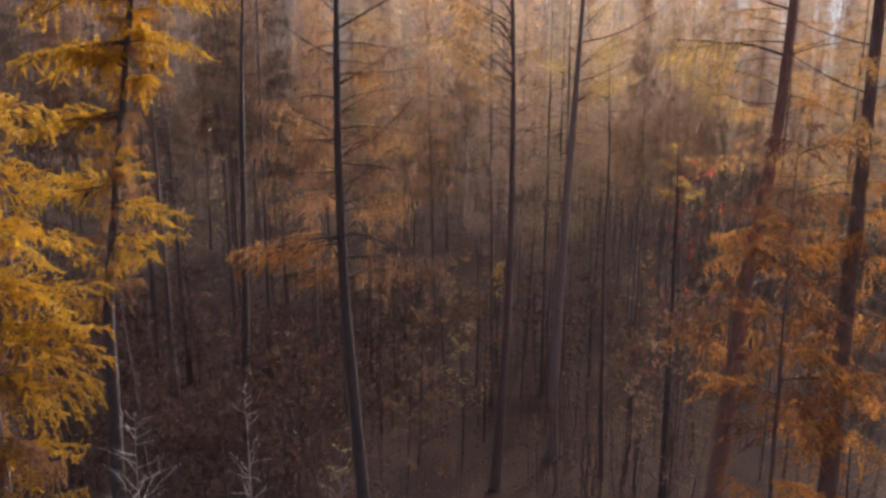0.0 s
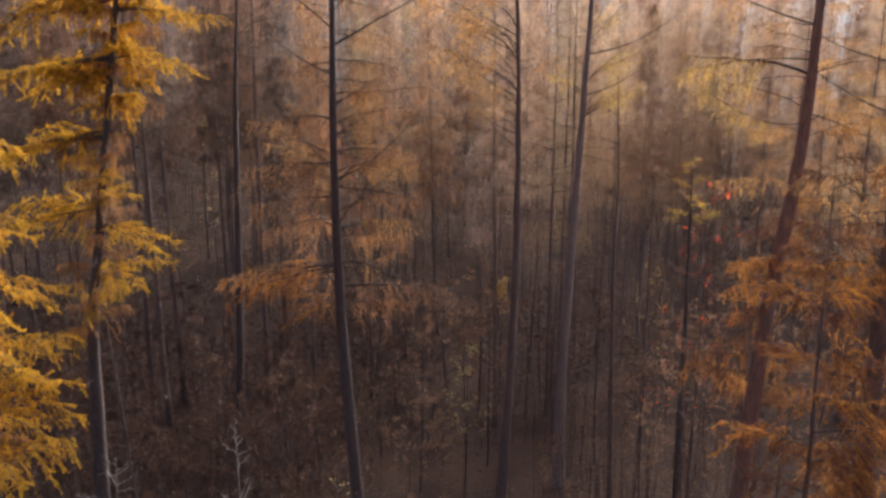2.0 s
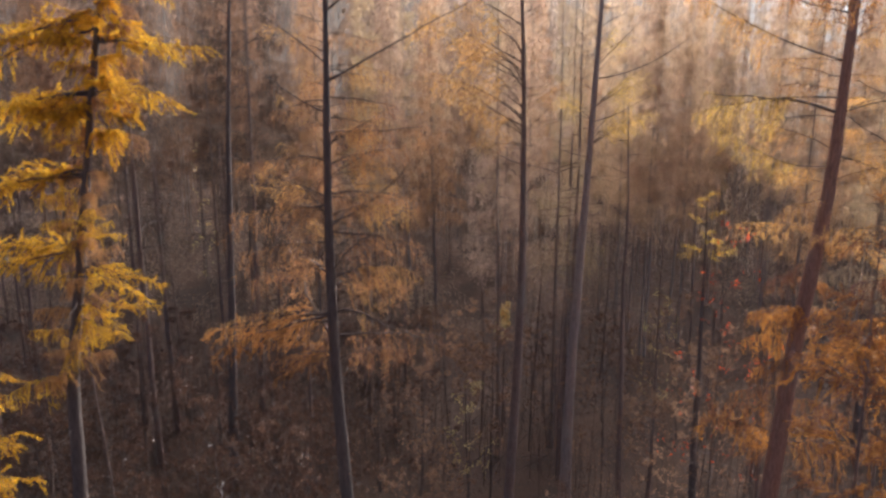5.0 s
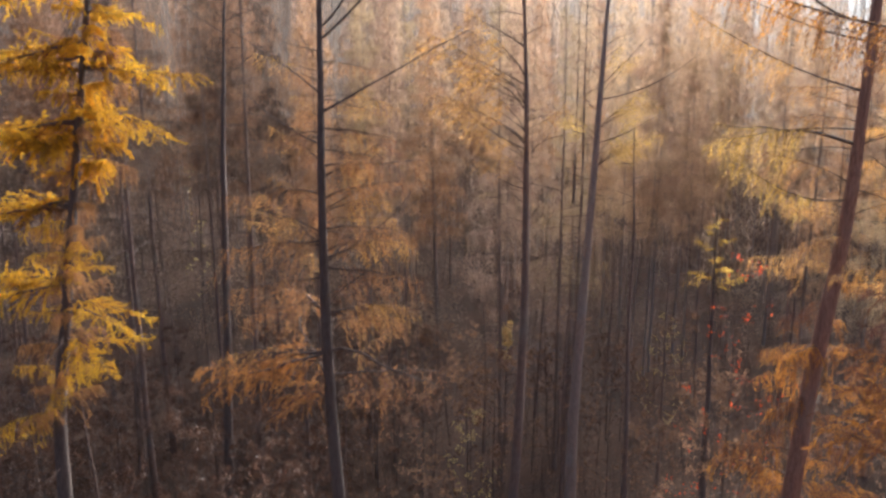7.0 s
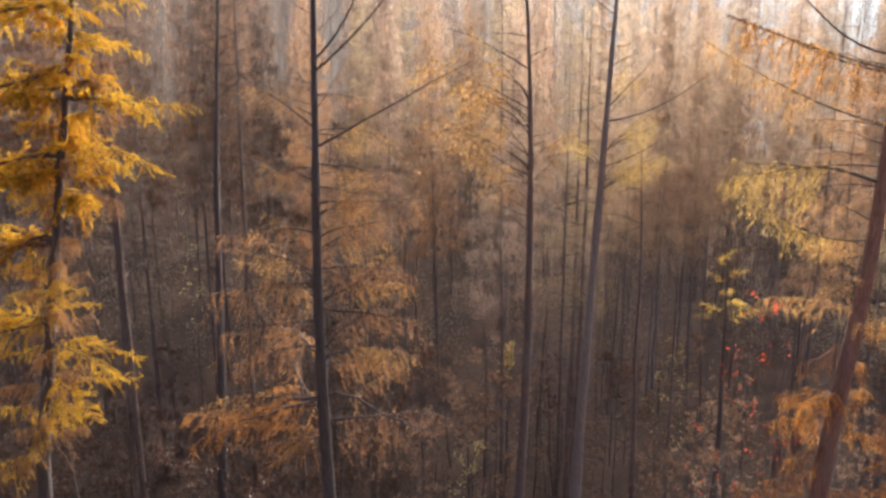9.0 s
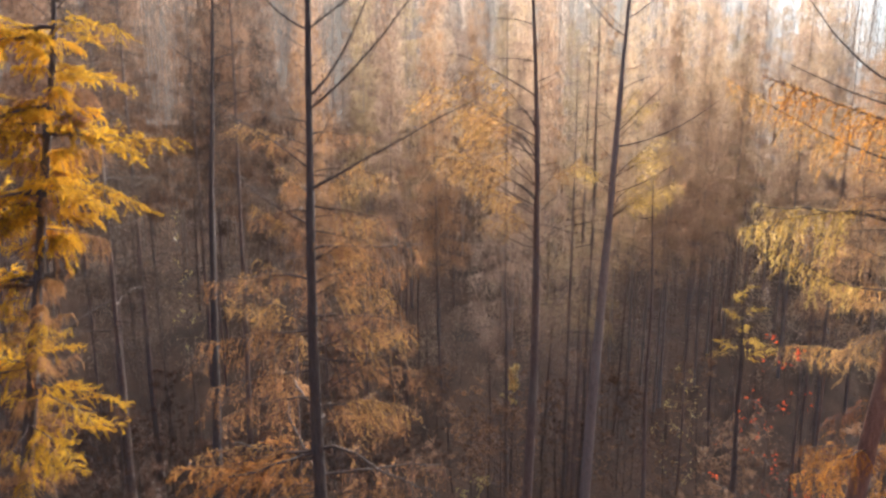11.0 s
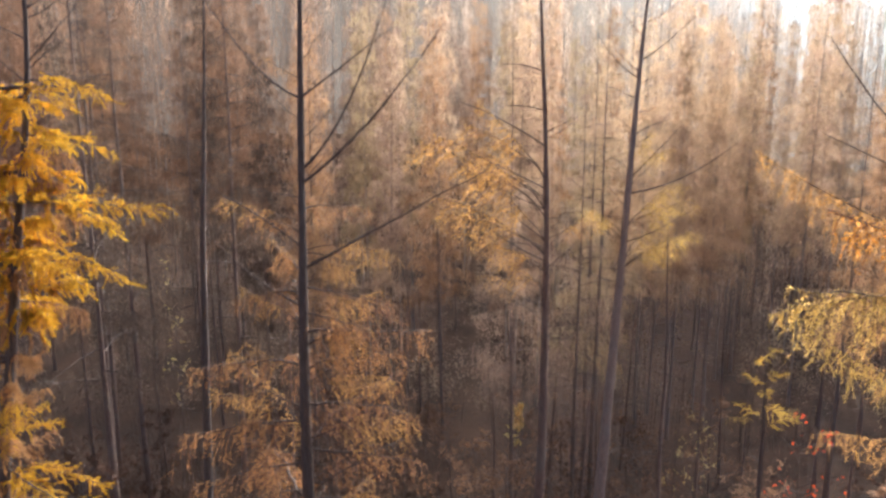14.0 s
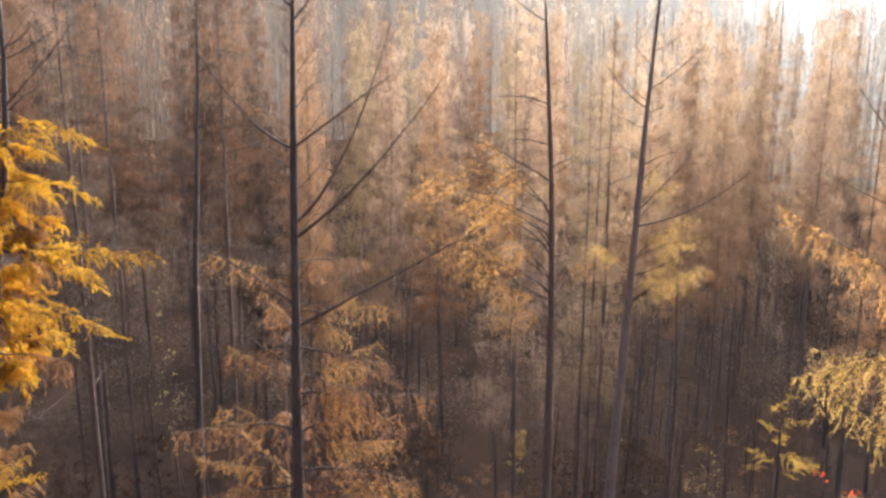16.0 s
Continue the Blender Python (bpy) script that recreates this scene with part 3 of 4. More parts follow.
# ---- trees of the stand behind ----
def plain_tree_meshes(seed, height, radius, mat, leafy, coarse, skin, lowest):
    """Trunk, boughs and needles of one tree of the stand, as three meshes."""
    rng = np.random.default_rng(seed)
    line = trunk_line(rng, height, (rng.normal(0, 0.012), rng.normal(0, 0.012)), (0, 0), 14)
    trunk = trunk_mesh(rng, line, radius, skin, 8)
    wood, spots, ways = [], [], []
    z, az = height * 0.16, 0.0
    while z < height * 0.97:
        f = z / height
        az += 2.4 + rng.uniform(-0.7, 0.7)
        ln = (0.9 if f < max(0.36, lowest) else 3.3 * (1.14 - f)) * rng.uniform(0.7, 1.2)
        rise = -0.1 + 0.75 * max(0.0, f - 0.5)
        out = np.array([math.cos(az), math.sin(az), 0])
        q = np.linspace(0, 1, 5)[:, None]
        pts = on_trunk(line, z) + out * ln * q + np.array([0, 0, 1.0]) * ln * (rise * q - 0.12 * q * q) + rng.normal(0, 0.03, (5, 3)) * q
        wood.append(tube(pts, 0.02 * (1 - q[:, 0]) + 0.004, 3))
        if f > lowest and rng.random() < leafy:
            side = np.array([-out[1], out[0], 0])
            for k in range(int(26 * ln * coarse)):
                s = rng.uniform(0.08, 1)
                i = min(int(s * 4), 3)
                c = pts[i] + (pts[i + 1] - pts[i]) * (s * 4 - i) + side * rng.normal(0, 0.45 * (1.15 - s))
                drop, drift = rng.uniform(0.06, 0.16), rng.normal(0, 0.035, 2)
                for j in range(6):
                    spots.append(c + np.array([drift[0] * j, drift[1] * j, 0.12 - drop * j]) + rng.normal(0, 0.035, 3))
                    ways.append(out * 0.15 + rng.normal(0, 0.4, 3) + np.array([0, 0, -1.0]))
        z += 0.34 * rng.uniform(0.6, 1.4)
    v, f = joined(wood)
    boughs = mesh_of("branchwork", v, f, skin)
    v, f = blades(rng, np.array(spots), np.array(ways), 0.21, 0.047)
    return trunk, boughs, mesh_of("needles", v, f, mat, False)


def stand_bough(rng, mat, blades_count):
    """One coarse bough, 2 m long, of a tree of the stand: its wood and its needles."""
    q = np.linspace(0, 1, 6)[:, None]
    axis = np.concatenate([2.0 * q, rng.normal(0, 0.05, (6, 1)) * q, rng.uniform(-0.1, 0.1) * q - 0.24 * q * q], 1)
    wood = [tube(axis, 0.02 * (1 - q[:, 0]) + 0.004, 4)]
    spots, ways = [], []
    for k in range(8):
        s0 = axis[rng.integers(1, 6)]
        e = s0 + np.array([rng.uniform(0.2, 0.5), rng.normal(0, 0.4), rng.uniform(-0.45, 0.1)])
        wood.append(tube(np.array([s0, (s0 + e) / 2 + np.array([0, 0, 0.04]), e]), [0.007, 0.005, 0.002], 3))
    for k in range(blades_count // 7):
        s = rng.uniform(0.06, 1)
        i = min(int(s * 5), 4)
        c = axis[i] + (axis[i + 1] - axis[i]) * (s * 5 - i) + np.array([0, rng.normal(0, 0.36 * (1.15 - s)), 0.05])
        drop, drift = rng.uniform(0.03, 0.2), rng.normal(0, 0.03, 2)
        for j in range(7):
            spots.append(c + np.array([drift[0] * j, drift[1] * j, -drop * j]) + rng.normal(0, 0.02, 3))
            ways.append((0.15 + rng.normal(0, 0.4), rng.normal(0, 0.4), rng.normal(-0.8, 0.4)))
    v, f = joined(wood)
    wood_mesh = mesh_of("bough", v, f, TWIG)
    v, f = blades(rng, np.array(spots), np.array(ways), 0.11, 0.025)
    return wood_mesh, mesh_of("needles", v, f, mat, False)


def stand_tree(seed, height, radius, mat, leafy, skin, lowest, words):
    """A tree of the front rows of the stand, with boughs of its own."""
    rng = np.random.default_rng(seed)
    kinds = [stand_bough(rng, mat, 640) for k in range(5)]
    tree = tagged(new("larch_tree"), "straight forest larch with sparse " + words + " needles", "tree", "larch stand")
    line = trunk_line(rng, height, (rng.normal(0, 0.012), rng.normal(0, 0.012)), (0, 0), 16)
    part("trunk", trunk_mesh(rng, line, radius, skin, 10), tree)
    z, az = height * 0.18, 0.0
    while z < height * 0.97:
        f = z / height
        az += 137.5 + rng.uniform(-40, 40)
        ln = (0.9 if f < max(0.34, lowest) else 3.2 * (1.14 - f)) * rng.uniform(0.7, 1.2)
        wood_mesh, needle_mesh = kinds[int(rng.integers(5))]
        tilt = math.degrees(math.atan(-0.06 + 0.7 * max(0.0, f - 0.4))) + rng.uniform(-16, 18)
        b = part("bough", wood_mesh, tree, Matrix.Translation(on_trunk(line, z)) @ pose(0, 0, 0, rng.uniform(-12, 12), -tilt, az) @ Matrix.Scale(ln / 2.0, 4))
        if f > lowest and rng.random() < leafy:
            part("needles", needle_mesh, b)
        z += 0.46 * rng.uniform(0.6, 1.4)
    return tree


STAND = []
# Haze and shade over the stand are put into these needle and bark colours.
for k, (mat, leafy, words) in enumerate([(DUSKY, 0.95, "russet"), (DUSKY, 0.8, "russet"), (AMBER, 0.9, "amber"), (OLIVE, 0.85, "olive-yellow"), (PALE_GOLD, 0.9, "pale golden"), (PALE_GOLD, 0.75, "pale golden"), (DULL_OLIVE, 0.8, "shade-dulled olive"), (DIM, 0.95, "shade-dimmed brown")]):
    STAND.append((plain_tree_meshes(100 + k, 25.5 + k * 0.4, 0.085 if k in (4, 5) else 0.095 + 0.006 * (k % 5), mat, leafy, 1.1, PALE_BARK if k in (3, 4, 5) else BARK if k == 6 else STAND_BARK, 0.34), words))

rng = np.random.default_rng(77)
heroes = [(-2.75, 17.8), (2.25, 23.8), (4.9, 26), (-7.4, 27.2), (7.7, 17.4), (8.9, 14.8), (-8.6, 19.2), (-7.3, 10.2), (7.9, 22.2)]
originals, front_originals = {}, {}
FRONT = {0: (DUSKY, 0.95, "russet"), 1: (DUSKY, 0.8, "russet"), 2: (AMBER, 0.9, "amber"), 3: (OLIVE, 0.85, "olive-yellow"), 6: (DULL_OLIVE, 0.8, "shade-dulled olive")}
for row in range(13):
    y0 = 28.0 + row * 3.3
    half = 0.70 * y0 + 2
    for x0 in np.arange(-half, half, 3.6):
        x, y = x0 + rng.normal(0, 0.8), y0 + rng.normal(0, 0.8)
        thin = 0.74 if 7 < x < 30 and y < 46 else 0.56 if 9 < x < 30 and 33 < y < 72 else 0.54 if x > 1.0 and y < 62 else 0.6 if x < -0.2 * y else 0.42
        if rng.random() < thin or (-8.0 < x < -3.2 and y < 36) or min(math.hypot(x - a, y - b) for a, b in heroes) < 3.0:
            continue
        # Paler kinds right and far, dim ones left: light held in the colour.
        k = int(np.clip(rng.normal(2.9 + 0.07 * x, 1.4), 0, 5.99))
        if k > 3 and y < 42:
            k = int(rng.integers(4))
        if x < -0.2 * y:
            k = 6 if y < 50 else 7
        m = Matrix.Translation((x, y, ground_height(x, y) - 0.05)) @ pose(0, 0, 0, 0, 0, rng.uniform(0, 360)) @ Matrix.Scale(rng.uniform(0.86, 1.06), 4)
        if 8.0 < x < 18.0 and y < 40:
            continue
        if y < 40:
            if k in front_originals:
                copy_thing(front_originals[k], m)
            else:
                mat, leafy, words = FRONT[k]
                # Bark carries a haze tint, except on the dim trees at left.
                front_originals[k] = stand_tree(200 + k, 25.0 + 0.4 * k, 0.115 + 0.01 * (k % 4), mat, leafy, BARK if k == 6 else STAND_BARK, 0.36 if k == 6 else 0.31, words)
                front_originals[k].matrix_basis = m
            continue
        if k in originals:
            copy_thing(originals[k], m)
            continue
        meshes, words = STAND[k]
        tree = tagged(new("birch_tree" if k in (4, 5) else "larch_tree"), ("straight forest larch with sparse " + words + " needles") if k not in (4, 5) else "slim tree with bark and sparse golden foliage paled for haze", "tree", "larch stand")
        tree.matrix_basis = m
        for name, me in zip(("trunk", "branchwork", "needles"), meshes):
            tagged(part(name, me, tree), kind="" if name == "trunk" else "stuff")
        originals[k] = tree


# Haze-pale trees added to lighten a dark gap.
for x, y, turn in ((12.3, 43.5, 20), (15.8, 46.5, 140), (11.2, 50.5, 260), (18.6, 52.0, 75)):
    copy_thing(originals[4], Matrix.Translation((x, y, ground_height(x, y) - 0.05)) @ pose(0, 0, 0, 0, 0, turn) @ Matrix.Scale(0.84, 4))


# ---- ground ----
def build_ground():
    xs = np.concatenate([np.linspace(-3000, -90, 8), np.linspace(-80, 80, 81), np.linspace(90, 3000, 8)])
    ys = np.concatenate([np.linspace(-3000, -30, 8), np.linspace(-20, 110, 66), np.linspace(125, 3000, 8)])
    verts = [(x, y, ground_height(x, y)) for y in ys for x in xs]
    w = len(xs)
    faces = [(j * w + i, j * w + i + 1, (j + 1) * w + i + 1, (j + 1) * w + i) for j in range(len(ys) - 1) for i in range(w - 1)]
    return tagged(new("ground", mesh_of("ground", verts, faces, LITTER)), "brown forest floor of fallen larch needles", "ground", kind="structure")


build_ground()


# ---- young trees and shrubs under the larches ----
def sapling(name, label, x, y, height, seed, leaf_mat, leaves, reach, low=0.3, wood=None, size=0.06, group="undergrowth"):
    """A slender young broad-leaved tree: stem, thin boughs, and few single leaves at the twig ends."""
    rng = np.random.default_rng(seed)
    tree = tagged(new(name), label, "shrub", group)
    tree.location = (x, y, ground_height(x, y) - 0.05)
    line = trunk_line(rng, height, (rng.normal(0, 0.02), 0), (rng.normal(0, 0.1), 0), 10)
    v, f = tube(line, 0.035 * (1 - np.linspace(0, 1, 10)) + 0.004, 6)
    part("stem", mesh_of("stem", v, f, wood or TWIG), tree)
    ends = []
    for k in range(int(10 + height * 2)):
        z = height * rng.uniform(low, 0.97)
        a = rng.uniform(0, 6.28)
        ln = reach * (1.15 - z / height) * rng.uniform(0.6, 1.3)
        q = np.linspace(0, 1, 6)[:, None]
        d = np.array([math.cos(a), math.sin(a), rng.uniform(0.3, 0.9)])
        pts = on_trunk(line, z) + d * ln * q + rng.normal(0, 0.03, (6, 3)) * q
        pieces = [tube(pts, 0.010 * (1 - q[:, 0]) + 0.0022, 4)]
        for j in range(6):
            s0 = pts[rng.integers(2, 6)]
            e = s0 + (d + rng.normal(0, 0.6, 3)) * ln * rng.uniform(0.12, 0.3)
            pieces.append(tube(np.array([s0, (s0 + e) / 2 + rng.normal(0, 0.01, 3), e]), [0.004, 0.003, 0.0015], 3))
            ends.append(e)
        v, f = joined(pieces)
        part("bough", mesh_of("bough", v, f, wood or TWIG), tree)
    if leaves:
        ends = np.array(ends)
        at = ends[rng.integers(0, len(ends), leaves)] + rng.normal(0, 0.05, (leaves, 3))
        n = rng.normal(size=(leaves, 3))
        n /= np.linalg.norm(n, axis=1)[:, None]
        u = np.cross(n, rng.normal(size=(leaves, 3)))
        u /= np.linalg.norm(u, axis=1)[:, None]
        w = np.cross(n, u)
        r = (size * rng.uniform(0.6, 1.2, leaves))[:, None]
        v = np.stack([at - u * r, at - u * r * 0.1 + w * r * 0.55, at + u * r, at - u * r * 0.1 - w * r * 0.55], 1).reshape(-1, 3)
        i = np.arange(leaves) * 4
        tagged(part("leaves", mesh_of("leaves", v, np.stack([i, i + 1, i + 2, i + 3], 1).tolist(), leaf_mat, False), tree), kind="stuff")
    return tree


sapling("young_tree", "slender young tree with a few red autumn leaves", 6.9, 19.2, 13.2, 21, RED_LEAF, 230, 2.2, 0.42, size=0.042)
sapling("young_tree", "thin sapling with sparse small yellow leaves", 3.05, 35.0, 6.6, 22, YELLOW_LEAF, 650, 0.8, 0.7, size=0.08)
sapling("shrub", "shrub with sparse pale yellow and brown leaves", 0.75, 25.2, 6.4, 23, YELLOW_LEAF, 420, 1.3, 0.25, size=0.04)
sapling("shrub", "twiggy shrub with brown leaves", -0.6, 31.5, 4.6, 24, BROWN_LEAF, 1100, 1.7, 0.1, size=0.045)
sapling("young_tree", "tall thin sapling with a few pale leaf specks", -9.2, 28.2, 15.0, 29, YELLOW_LEAF, 110, 0.9, 0.6, size=0.04)
sapling("young_tree", "sapling with pale yellow leaf specks", 8.7, 29.2, 8.6, 25, YELLOW_LEAF, 320, 1.6, 0.35, size=0.038)
sapling("young_tree", "bare sapling with pale branching twigs", -6.7, 14.4, 7.9, 26, None, 0, 1.7, 0.6, PALE_TWIG)
sapling("young_tree", "bare sapling with pale branching twigs", -5.3, 16.6, 7.6, 27, None, 0, 0.9, 0.5, PALE_TWIG)
sapling("shrub", "bare twiggy shrub with straw-coloured tips", -3.2, 19.5, 4.2, 28, YELLOW_LEAF, 60, 1.2, 0.3, PALE_TWIG)

# Young trees at left take the shade-darkened leaf.
for k, (x, y, h, mat, count) in enumerate([(-7.8, 22.5, 8.5, BROWN_LEAF, 1500), (-6.2, 25.0, 7.0, BROWN_LEAF, 1300), (-4.4, 22.0, 6.5, BROWN_LEAF, 900), (-10.6, 25.0, 9.0, BROWN_LEAF, 1600), (-1.0, 25.5, 7.5, RUST, 1400),
                                           (0.9, 27.5, 8.5, RUST, 1500), (3.9, 32.0, 7.0, RUST, 900), (6.3, 27.5, 7.5, BROWN_LEAF, 900), (5.9, 32.5, 8.0, RUST, 900), (10.2, 27.5, 8.0, RUST, 1400),
                                           (12.5, 24.5, 9.0, RUST, 1500), (-2.2, 31.0, 9.5, RUST, 1600), (-13.5, 24.0, 9.0, BROWN_LEAF, 1600), (7.8, 21.8, 7.5, RUST, 1000), (3.9, 21.5, 4.5, BROWN_LEAF, 500)]):
    sapling("young_tree", "young broad-leaved tree holding withered russet leaves", x, y, h, 40 + k, mat, int(count * 1.7), 2.0, 0.12, size=0.036)


thicket = [sapling("young_tree", "bushy young tree with shade-dimmed brown leaves", -5.0 + 2.6 * k, 33.5 + 0.7 * (k % 3), 5.0 + 0.9 * (k % 4), 90 + k, (THICKET_LEAF, BROWN_LEAF, THICKET_LEAF)[k % 3], 1900, 2.3, 0.06, size=0.044) for k in range(6)]
rng = np.random.default_rng(92)
for k in range(95):
    y = rng.uniform(20.0, 36.0)
    x = rng.uniform(-0.66, 0.66 if k < 60 else -0.2) * y
    if min(math.hypot(x - a, y - b) for a, b in heroes) < 1.0 or (x > -1.0 and k % 3):
        continue
    # Left copies use the shade-dark leaf kinds.
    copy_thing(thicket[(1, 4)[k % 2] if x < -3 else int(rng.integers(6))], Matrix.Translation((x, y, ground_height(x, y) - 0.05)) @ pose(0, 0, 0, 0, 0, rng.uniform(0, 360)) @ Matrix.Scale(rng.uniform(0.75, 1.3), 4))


def pole(seed, height):
    """A thin suppressed larch pole: bare stem and short dead twigs, as two meshes."""
    rng = np.random.default_rng(seed)
    line = trunk_line(rng, height, (rng.normal(0, 0.02), rng.normal(0, 0.02)), (rng.normal(0, 0.1), 0), 12)
    v, f = tube(line, 0.075 * (1 - np.linspace(0, 1, 12)) + 0.01, 6)
    stem = mesh_of("stem", v, f, BARK)
    pieces = []
    for k in range(26):
        a, z, ln = rng.uniform(0, 6.28), height * rng.uniform(0.2, 0.98), rng.uniform(0.25, 0.9)
        d = np.array([math.cos(a), math.sin(a), rng.uniform(-0.3, 0.5)])
        p = on_trunk(line, z)
        pieces.append(tube(np.array([p, p + d * ln * 0.5 + rng.normal(0, 0.02, 3), p + d * ln - np.array([0, 0, 0.1 * ln])]), [0.009, 0.006, 0.002], 4))
    v, f = joined(pieces)
    return stem, mesh_of("dead_twigwork", v, f, TWIG)


first_poles = []
rng = np.random.default_rng(31)
for k in range(40):
    y = rng.uniform(20.5, 48)
    x = rng.uniform(-0.66, 0.66) * y
    if min(math.hypot(x - a, y - b) for a, b in heroes) < 1.2:
        continue
    m = Matrix.Translation((x, y, ground_height(x, y) - 0.05)) @ pose(0, 0, 0, 0, 0, rng.uniform(0, 360)) @ Matrix.Scale(rng.uniform(0.75, 1.25), 4)
    if len(first_poles) == 5:
        copy_thing(first_poles[int(rng.integers(5))], m)
        continue
    tree = tagged(new("larch_pole"), "thin bare larch pole with short dead twigs", "tree", "thin poles")
    tree.matrix_basis = m
    for name, me in zip(("stem", "dead_twigwork"), pole(60 + len(first_poles), 8.5 + 1.3 * len(first_poles))):
        tagged(part(name, me, tree), kind="" if name == "stem" else "stuff")
    first_poles.append(tree)


def undergrowth():
    """The brushwood between the trunks: thin stems and withered leaves, past counting."""
    rng = np.random.default_rng(9)
    wood, spots, ways = [], [], []
    for k in range(3300):
        y = 17 + 75 * rng.random() ** 1.2
        x = rng.uniform(-0.72, 0.72) * y
        if noise.noise((x * 0.22, y * 0.22, 1.3)) < -0.08:
            continue
        g = ground_height(x, y) - 0.05
        h = rng.uniform(1.2, 7.5)
        top = np.array([x + rng.normal(0, 0.3), y + rng.normal(0, 0.3), g + h])
        wood.append(tube(np.array([[x, y, g], [(x + top[0]) / 2 + rng.normal(0, 0.1), (y + top[1]) / 2, g + h * 0.5], top]), [0.016, 0.011, 0.003], 3))
        for j in range(60 if x < -0.22 * y else 30 if y < 46 else 80):
            f = rng.uniform(0.1, 1.0)
            spots.append((x + (top[0] - x) * f + rng.normal(0, 0.4), y + (top[1] - y) * f + rng.normal(0, 0.4), g + h * f))
            ways.append(rng.normal(0, 1, 3))
    v, f = joined(wood)
    tagged(new("brushwood_stems", mesh_of("brushwood_stems", v, f, TWIG)), "thin bare stems of brushwood between the trunks", "undergrowth", kind="stuff")
    spots, ways = np.array(spots), np.array(ways)
    # Leaf colours hold the light: dark for shade at left, lighter elsewhere.
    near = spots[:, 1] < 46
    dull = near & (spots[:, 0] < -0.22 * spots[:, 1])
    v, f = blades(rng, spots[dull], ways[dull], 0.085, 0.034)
    tagged(new("brushwood_leaves", mesh_of("brushwood_leaves", v, f, BROWN_LEAF, False)), "brown leaves on the brushwood at left, darkened to stand for shade", "undergrowth", kind="stuff")
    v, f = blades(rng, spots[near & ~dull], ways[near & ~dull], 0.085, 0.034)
    tagged(new("brushwood_leaves", mesh_of("brushwood_leaves", v, f, RUST, False)), "shade-dimmed brown leaves on the brushwood", "undergrowth", kind="stuff")
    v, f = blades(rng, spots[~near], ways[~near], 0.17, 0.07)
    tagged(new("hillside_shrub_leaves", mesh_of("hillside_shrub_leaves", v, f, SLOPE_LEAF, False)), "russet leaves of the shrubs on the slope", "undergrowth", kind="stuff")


undergrowth()


def fallen_leaves():
    """Leaves and needle tufts lying on the forest floor."""
    rng = np.random.default_rng(12)
    n = 16000
    y = rng.uniform(-6, 46, n)
    x = rng.uniform(-1, 1, n) * (9 + 0.62 * np.abs(y))
    z = np.array([ground_height(a, b) for a, b in zip(x, y)]) + 0.015
    way = np.stack([rng.normal(0, 1, n), rng.normal(0, 1, n), rng.uniform(0, 0.35, n)], 1)
    v, f = blades(rng, np.stack([x, y, z], 1), way, 0.11, 0.06)
    tagged(new("fallen_leaves", mesh_of("fallen_leaves", v, f, BROWN_LEAF, False)), "brown fallen leaves strewn over the forest floor", "leaves", kind="stuff")


fallen_leaves()


# ---- far woods ----
def far_woods():
    rng = np.random.default_rng(5)
    wood, spots, ways, tones = [], [], [], []
    for k in range(680):
        y = rng.uniform(60, 140)
        x = (rng.uniform(-0.75, 0.75) if k < 520 else rng.uniform(0.1, 0.75)) * y
        h = rng.uniform(23, 28) + 9.0 * min(max(x / y + 0.1, 0.0), 0.6)
        g = ground_height(x, y) - 0.3
        wood.append(tube(np.array([[x, y, g], [x + rng.normal(0, 0.2), y, g + h * 0.5], [x + rng.normal(0, 0.4), y, g + h]]), [0.07, 0.045, 0.012], 4))
        # Crown colour steps from dim to pale: painted haze, growing toward the sun.
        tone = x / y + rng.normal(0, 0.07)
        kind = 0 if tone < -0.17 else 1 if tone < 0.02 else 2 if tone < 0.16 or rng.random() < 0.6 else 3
        for j in range(75):
            f = rng.uniform(0.06, 1)
            a, r = rng.uniform(0, 6.28), 2.7 * (1.1 - f) * math.sqrt(rng.random()) + 0.1
            for i in range(8):
                spots.append((x + r * math.cos(a) + rng.normal(0, 0.12), y + r * math.sin(a) + rng.normal(0, 0.12), g + h * f - 0.16 * i))
                ways.append((rng.normal(0, 0.35), rng.normal(0, 0.35), -1.0))
                tones.append(kind)
    v, f = joined(wood)
    tagged(new("far_tree_trunks", mesh_of("far_tree_trunks", v, f, PALE_BARK)), "far trunks paled for haze, standing close together", "trees", kind="stuff")
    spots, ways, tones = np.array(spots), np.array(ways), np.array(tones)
    for kind, mat, words in ((0, FAR_DIM, "brown crowns of far trees on the slope, dimmed away from the sun"), (1, DUSKY, "dusky russet crowns of far trees"), (2, STRAW, "straw-coloured crowns of far trees, paled for haze"), (3, PALE_GOLD, "golden crowns of far trees, paled for haze")):
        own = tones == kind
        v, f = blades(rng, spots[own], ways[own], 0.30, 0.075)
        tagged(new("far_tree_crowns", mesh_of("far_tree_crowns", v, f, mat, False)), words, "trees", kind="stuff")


far_woods()


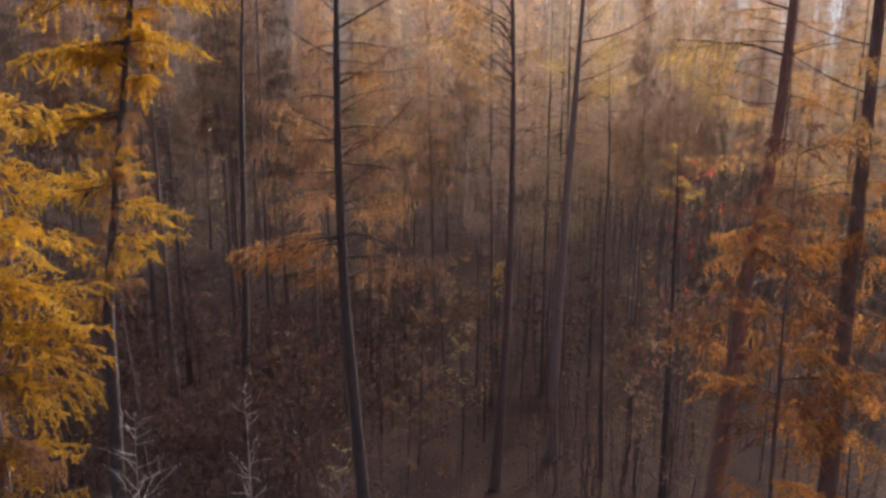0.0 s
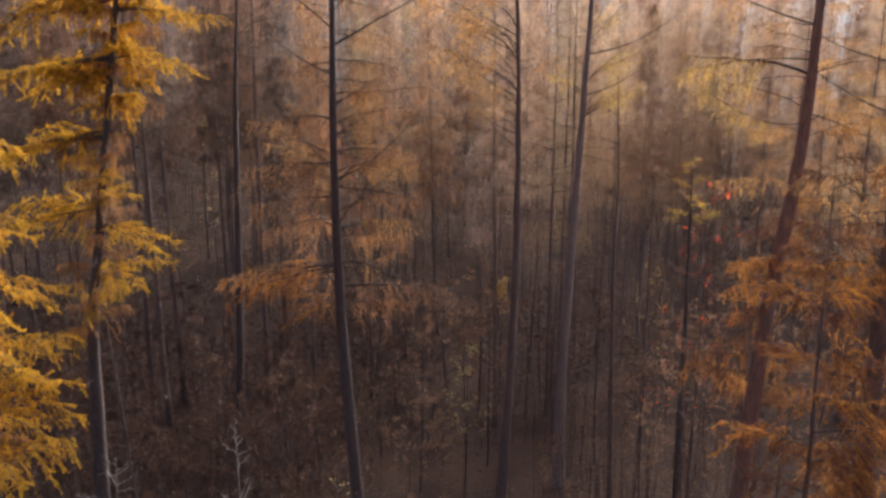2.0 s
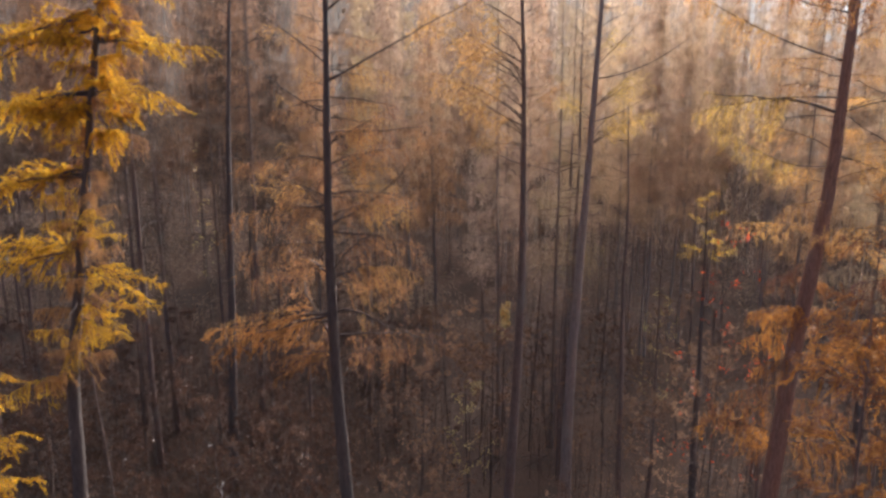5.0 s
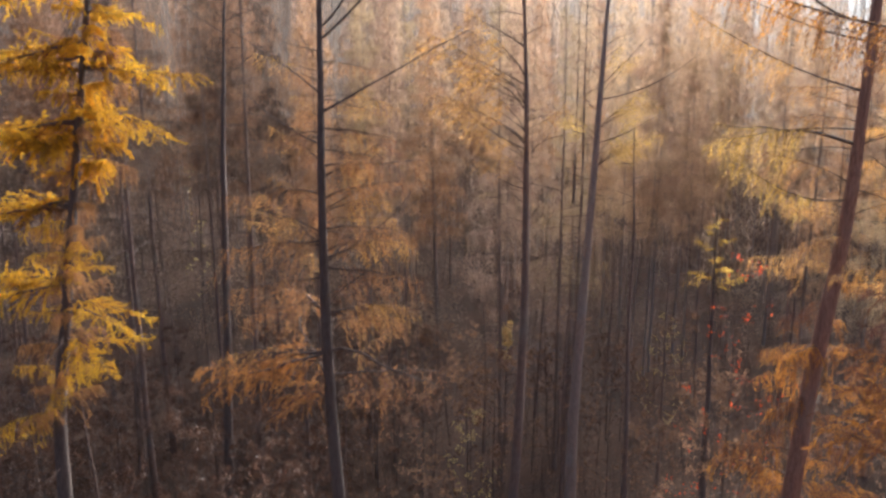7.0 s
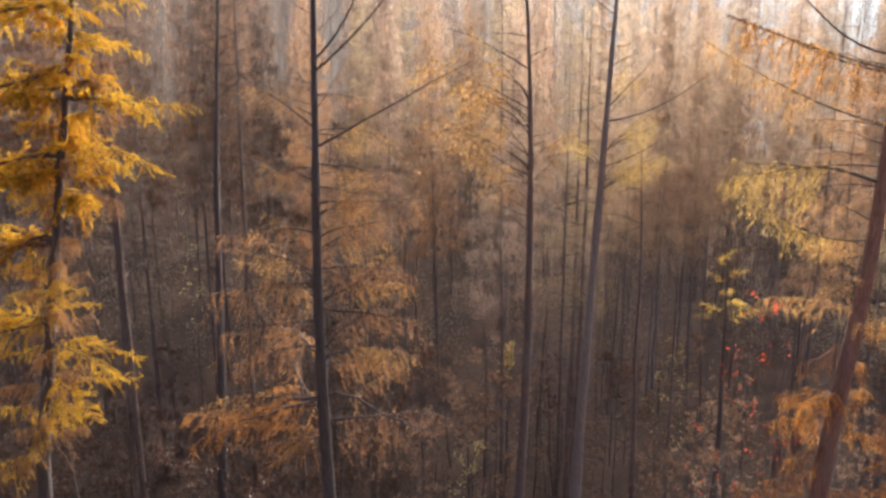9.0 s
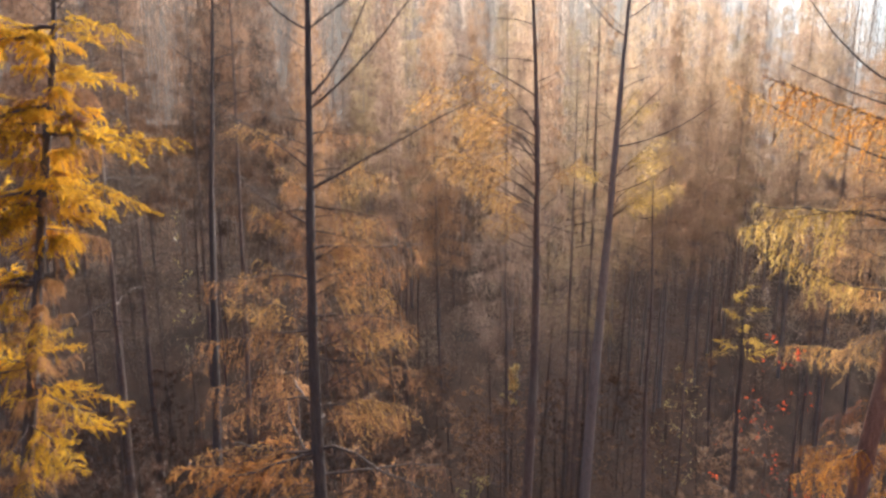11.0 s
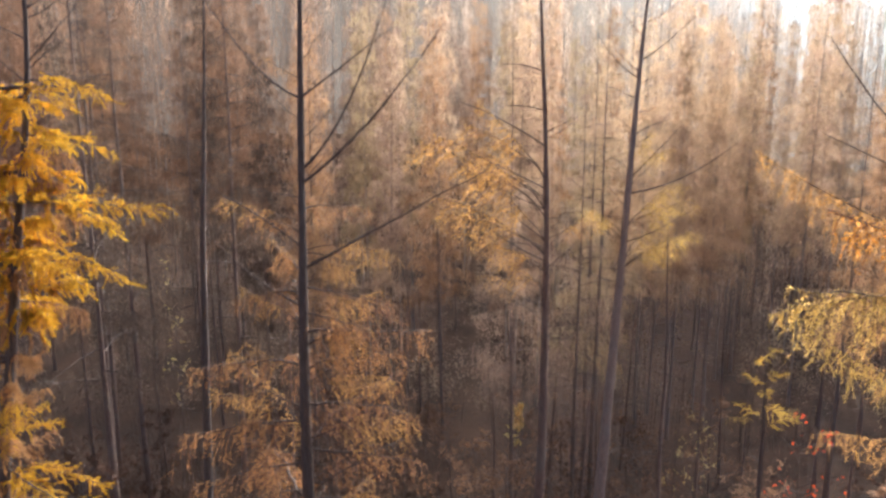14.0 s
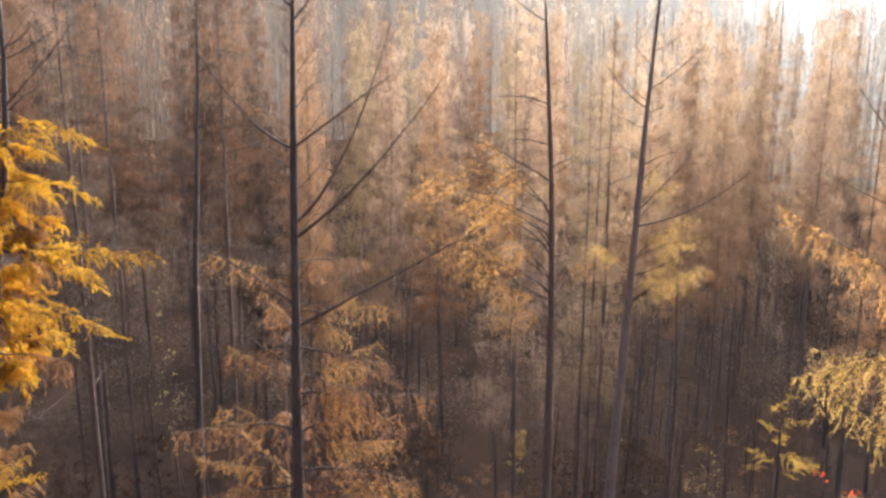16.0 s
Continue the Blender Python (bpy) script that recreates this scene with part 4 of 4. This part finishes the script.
def far_shrubs():
    """Low growth under the far trees, up to the crest of the slope."""
    rng = np.random.default_rng(15)
    spots = []
    for k in range(900):
        y = rng.uniform(70, 152)
        x, r, h = rng.uniform(-0.3, 0.75) * y, rng.uniform(1.2, 3.0), rng.uniform(2.0, 7.5)
        p = rng.normal(0, 1, (70, 3)) * np.array([r * 0.5, r * 0.5, 0]) + np.array([x, y, ground_height(x, y)])
        p[:, 2] += h * rng.random(70) ** 1.3
        spots.append(p)
    spots = np.concatenate(spots)
    v, f = blades(rng, spots, rng.normal(0, 1, spots.shape), 0.34, 0.13)
    tagged(new("far_shrubs", mesh_of("far_shrubs", v, f, DUSKY, False)), "dusky russet shrubs under the far trees", "undergrowth", kind="stuff")


far_shrubs()


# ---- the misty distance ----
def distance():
    m, t, out = material("painted_mist_glow")
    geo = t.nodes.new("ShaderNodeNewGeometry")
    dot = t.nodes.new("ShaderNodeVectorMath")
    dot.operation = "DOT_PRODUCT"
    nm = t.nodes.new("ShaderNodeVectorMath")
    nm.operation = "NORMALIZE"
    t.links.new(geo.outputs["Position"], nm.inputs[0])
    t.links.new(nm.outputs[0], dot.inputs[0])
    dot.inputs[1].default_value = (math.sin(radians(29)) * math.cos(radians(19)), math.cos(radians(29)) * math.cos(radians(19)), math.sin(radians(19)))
    # Mist glow painted as emission, brightest toward the sun.
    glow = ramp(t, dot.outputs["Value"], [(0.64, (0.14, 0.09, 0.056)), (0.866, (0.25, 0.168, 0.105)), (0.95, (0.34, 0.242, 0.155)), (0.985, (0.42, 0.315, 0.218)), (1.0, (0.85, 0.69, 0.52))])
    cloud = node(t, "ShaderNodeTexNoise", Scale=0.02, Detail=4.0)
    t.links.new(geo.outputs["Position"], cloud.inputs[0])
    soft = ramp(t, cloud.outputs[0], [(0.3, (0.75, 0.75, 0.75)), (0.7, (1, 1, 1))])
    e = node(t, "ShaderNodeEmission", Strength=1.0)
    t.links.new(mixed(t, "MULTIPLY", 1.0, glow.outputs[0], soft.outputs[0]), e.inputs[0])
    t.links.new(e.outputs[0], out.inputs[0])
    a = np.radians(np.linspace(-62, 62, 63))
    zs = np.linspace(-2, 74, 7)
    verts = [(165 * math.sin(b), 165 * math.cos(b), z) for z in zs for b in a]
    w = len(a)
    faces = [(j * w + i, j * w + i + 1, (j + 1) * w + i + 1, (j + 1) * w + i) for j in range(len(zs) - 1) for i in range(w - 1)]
    tagged(new("backdrop", mesh_of("backdrop", verts, faces, m)), "pale mist in the distance behind the woods, its sun glow painted in", "backdrop", kind="structure")


distance()
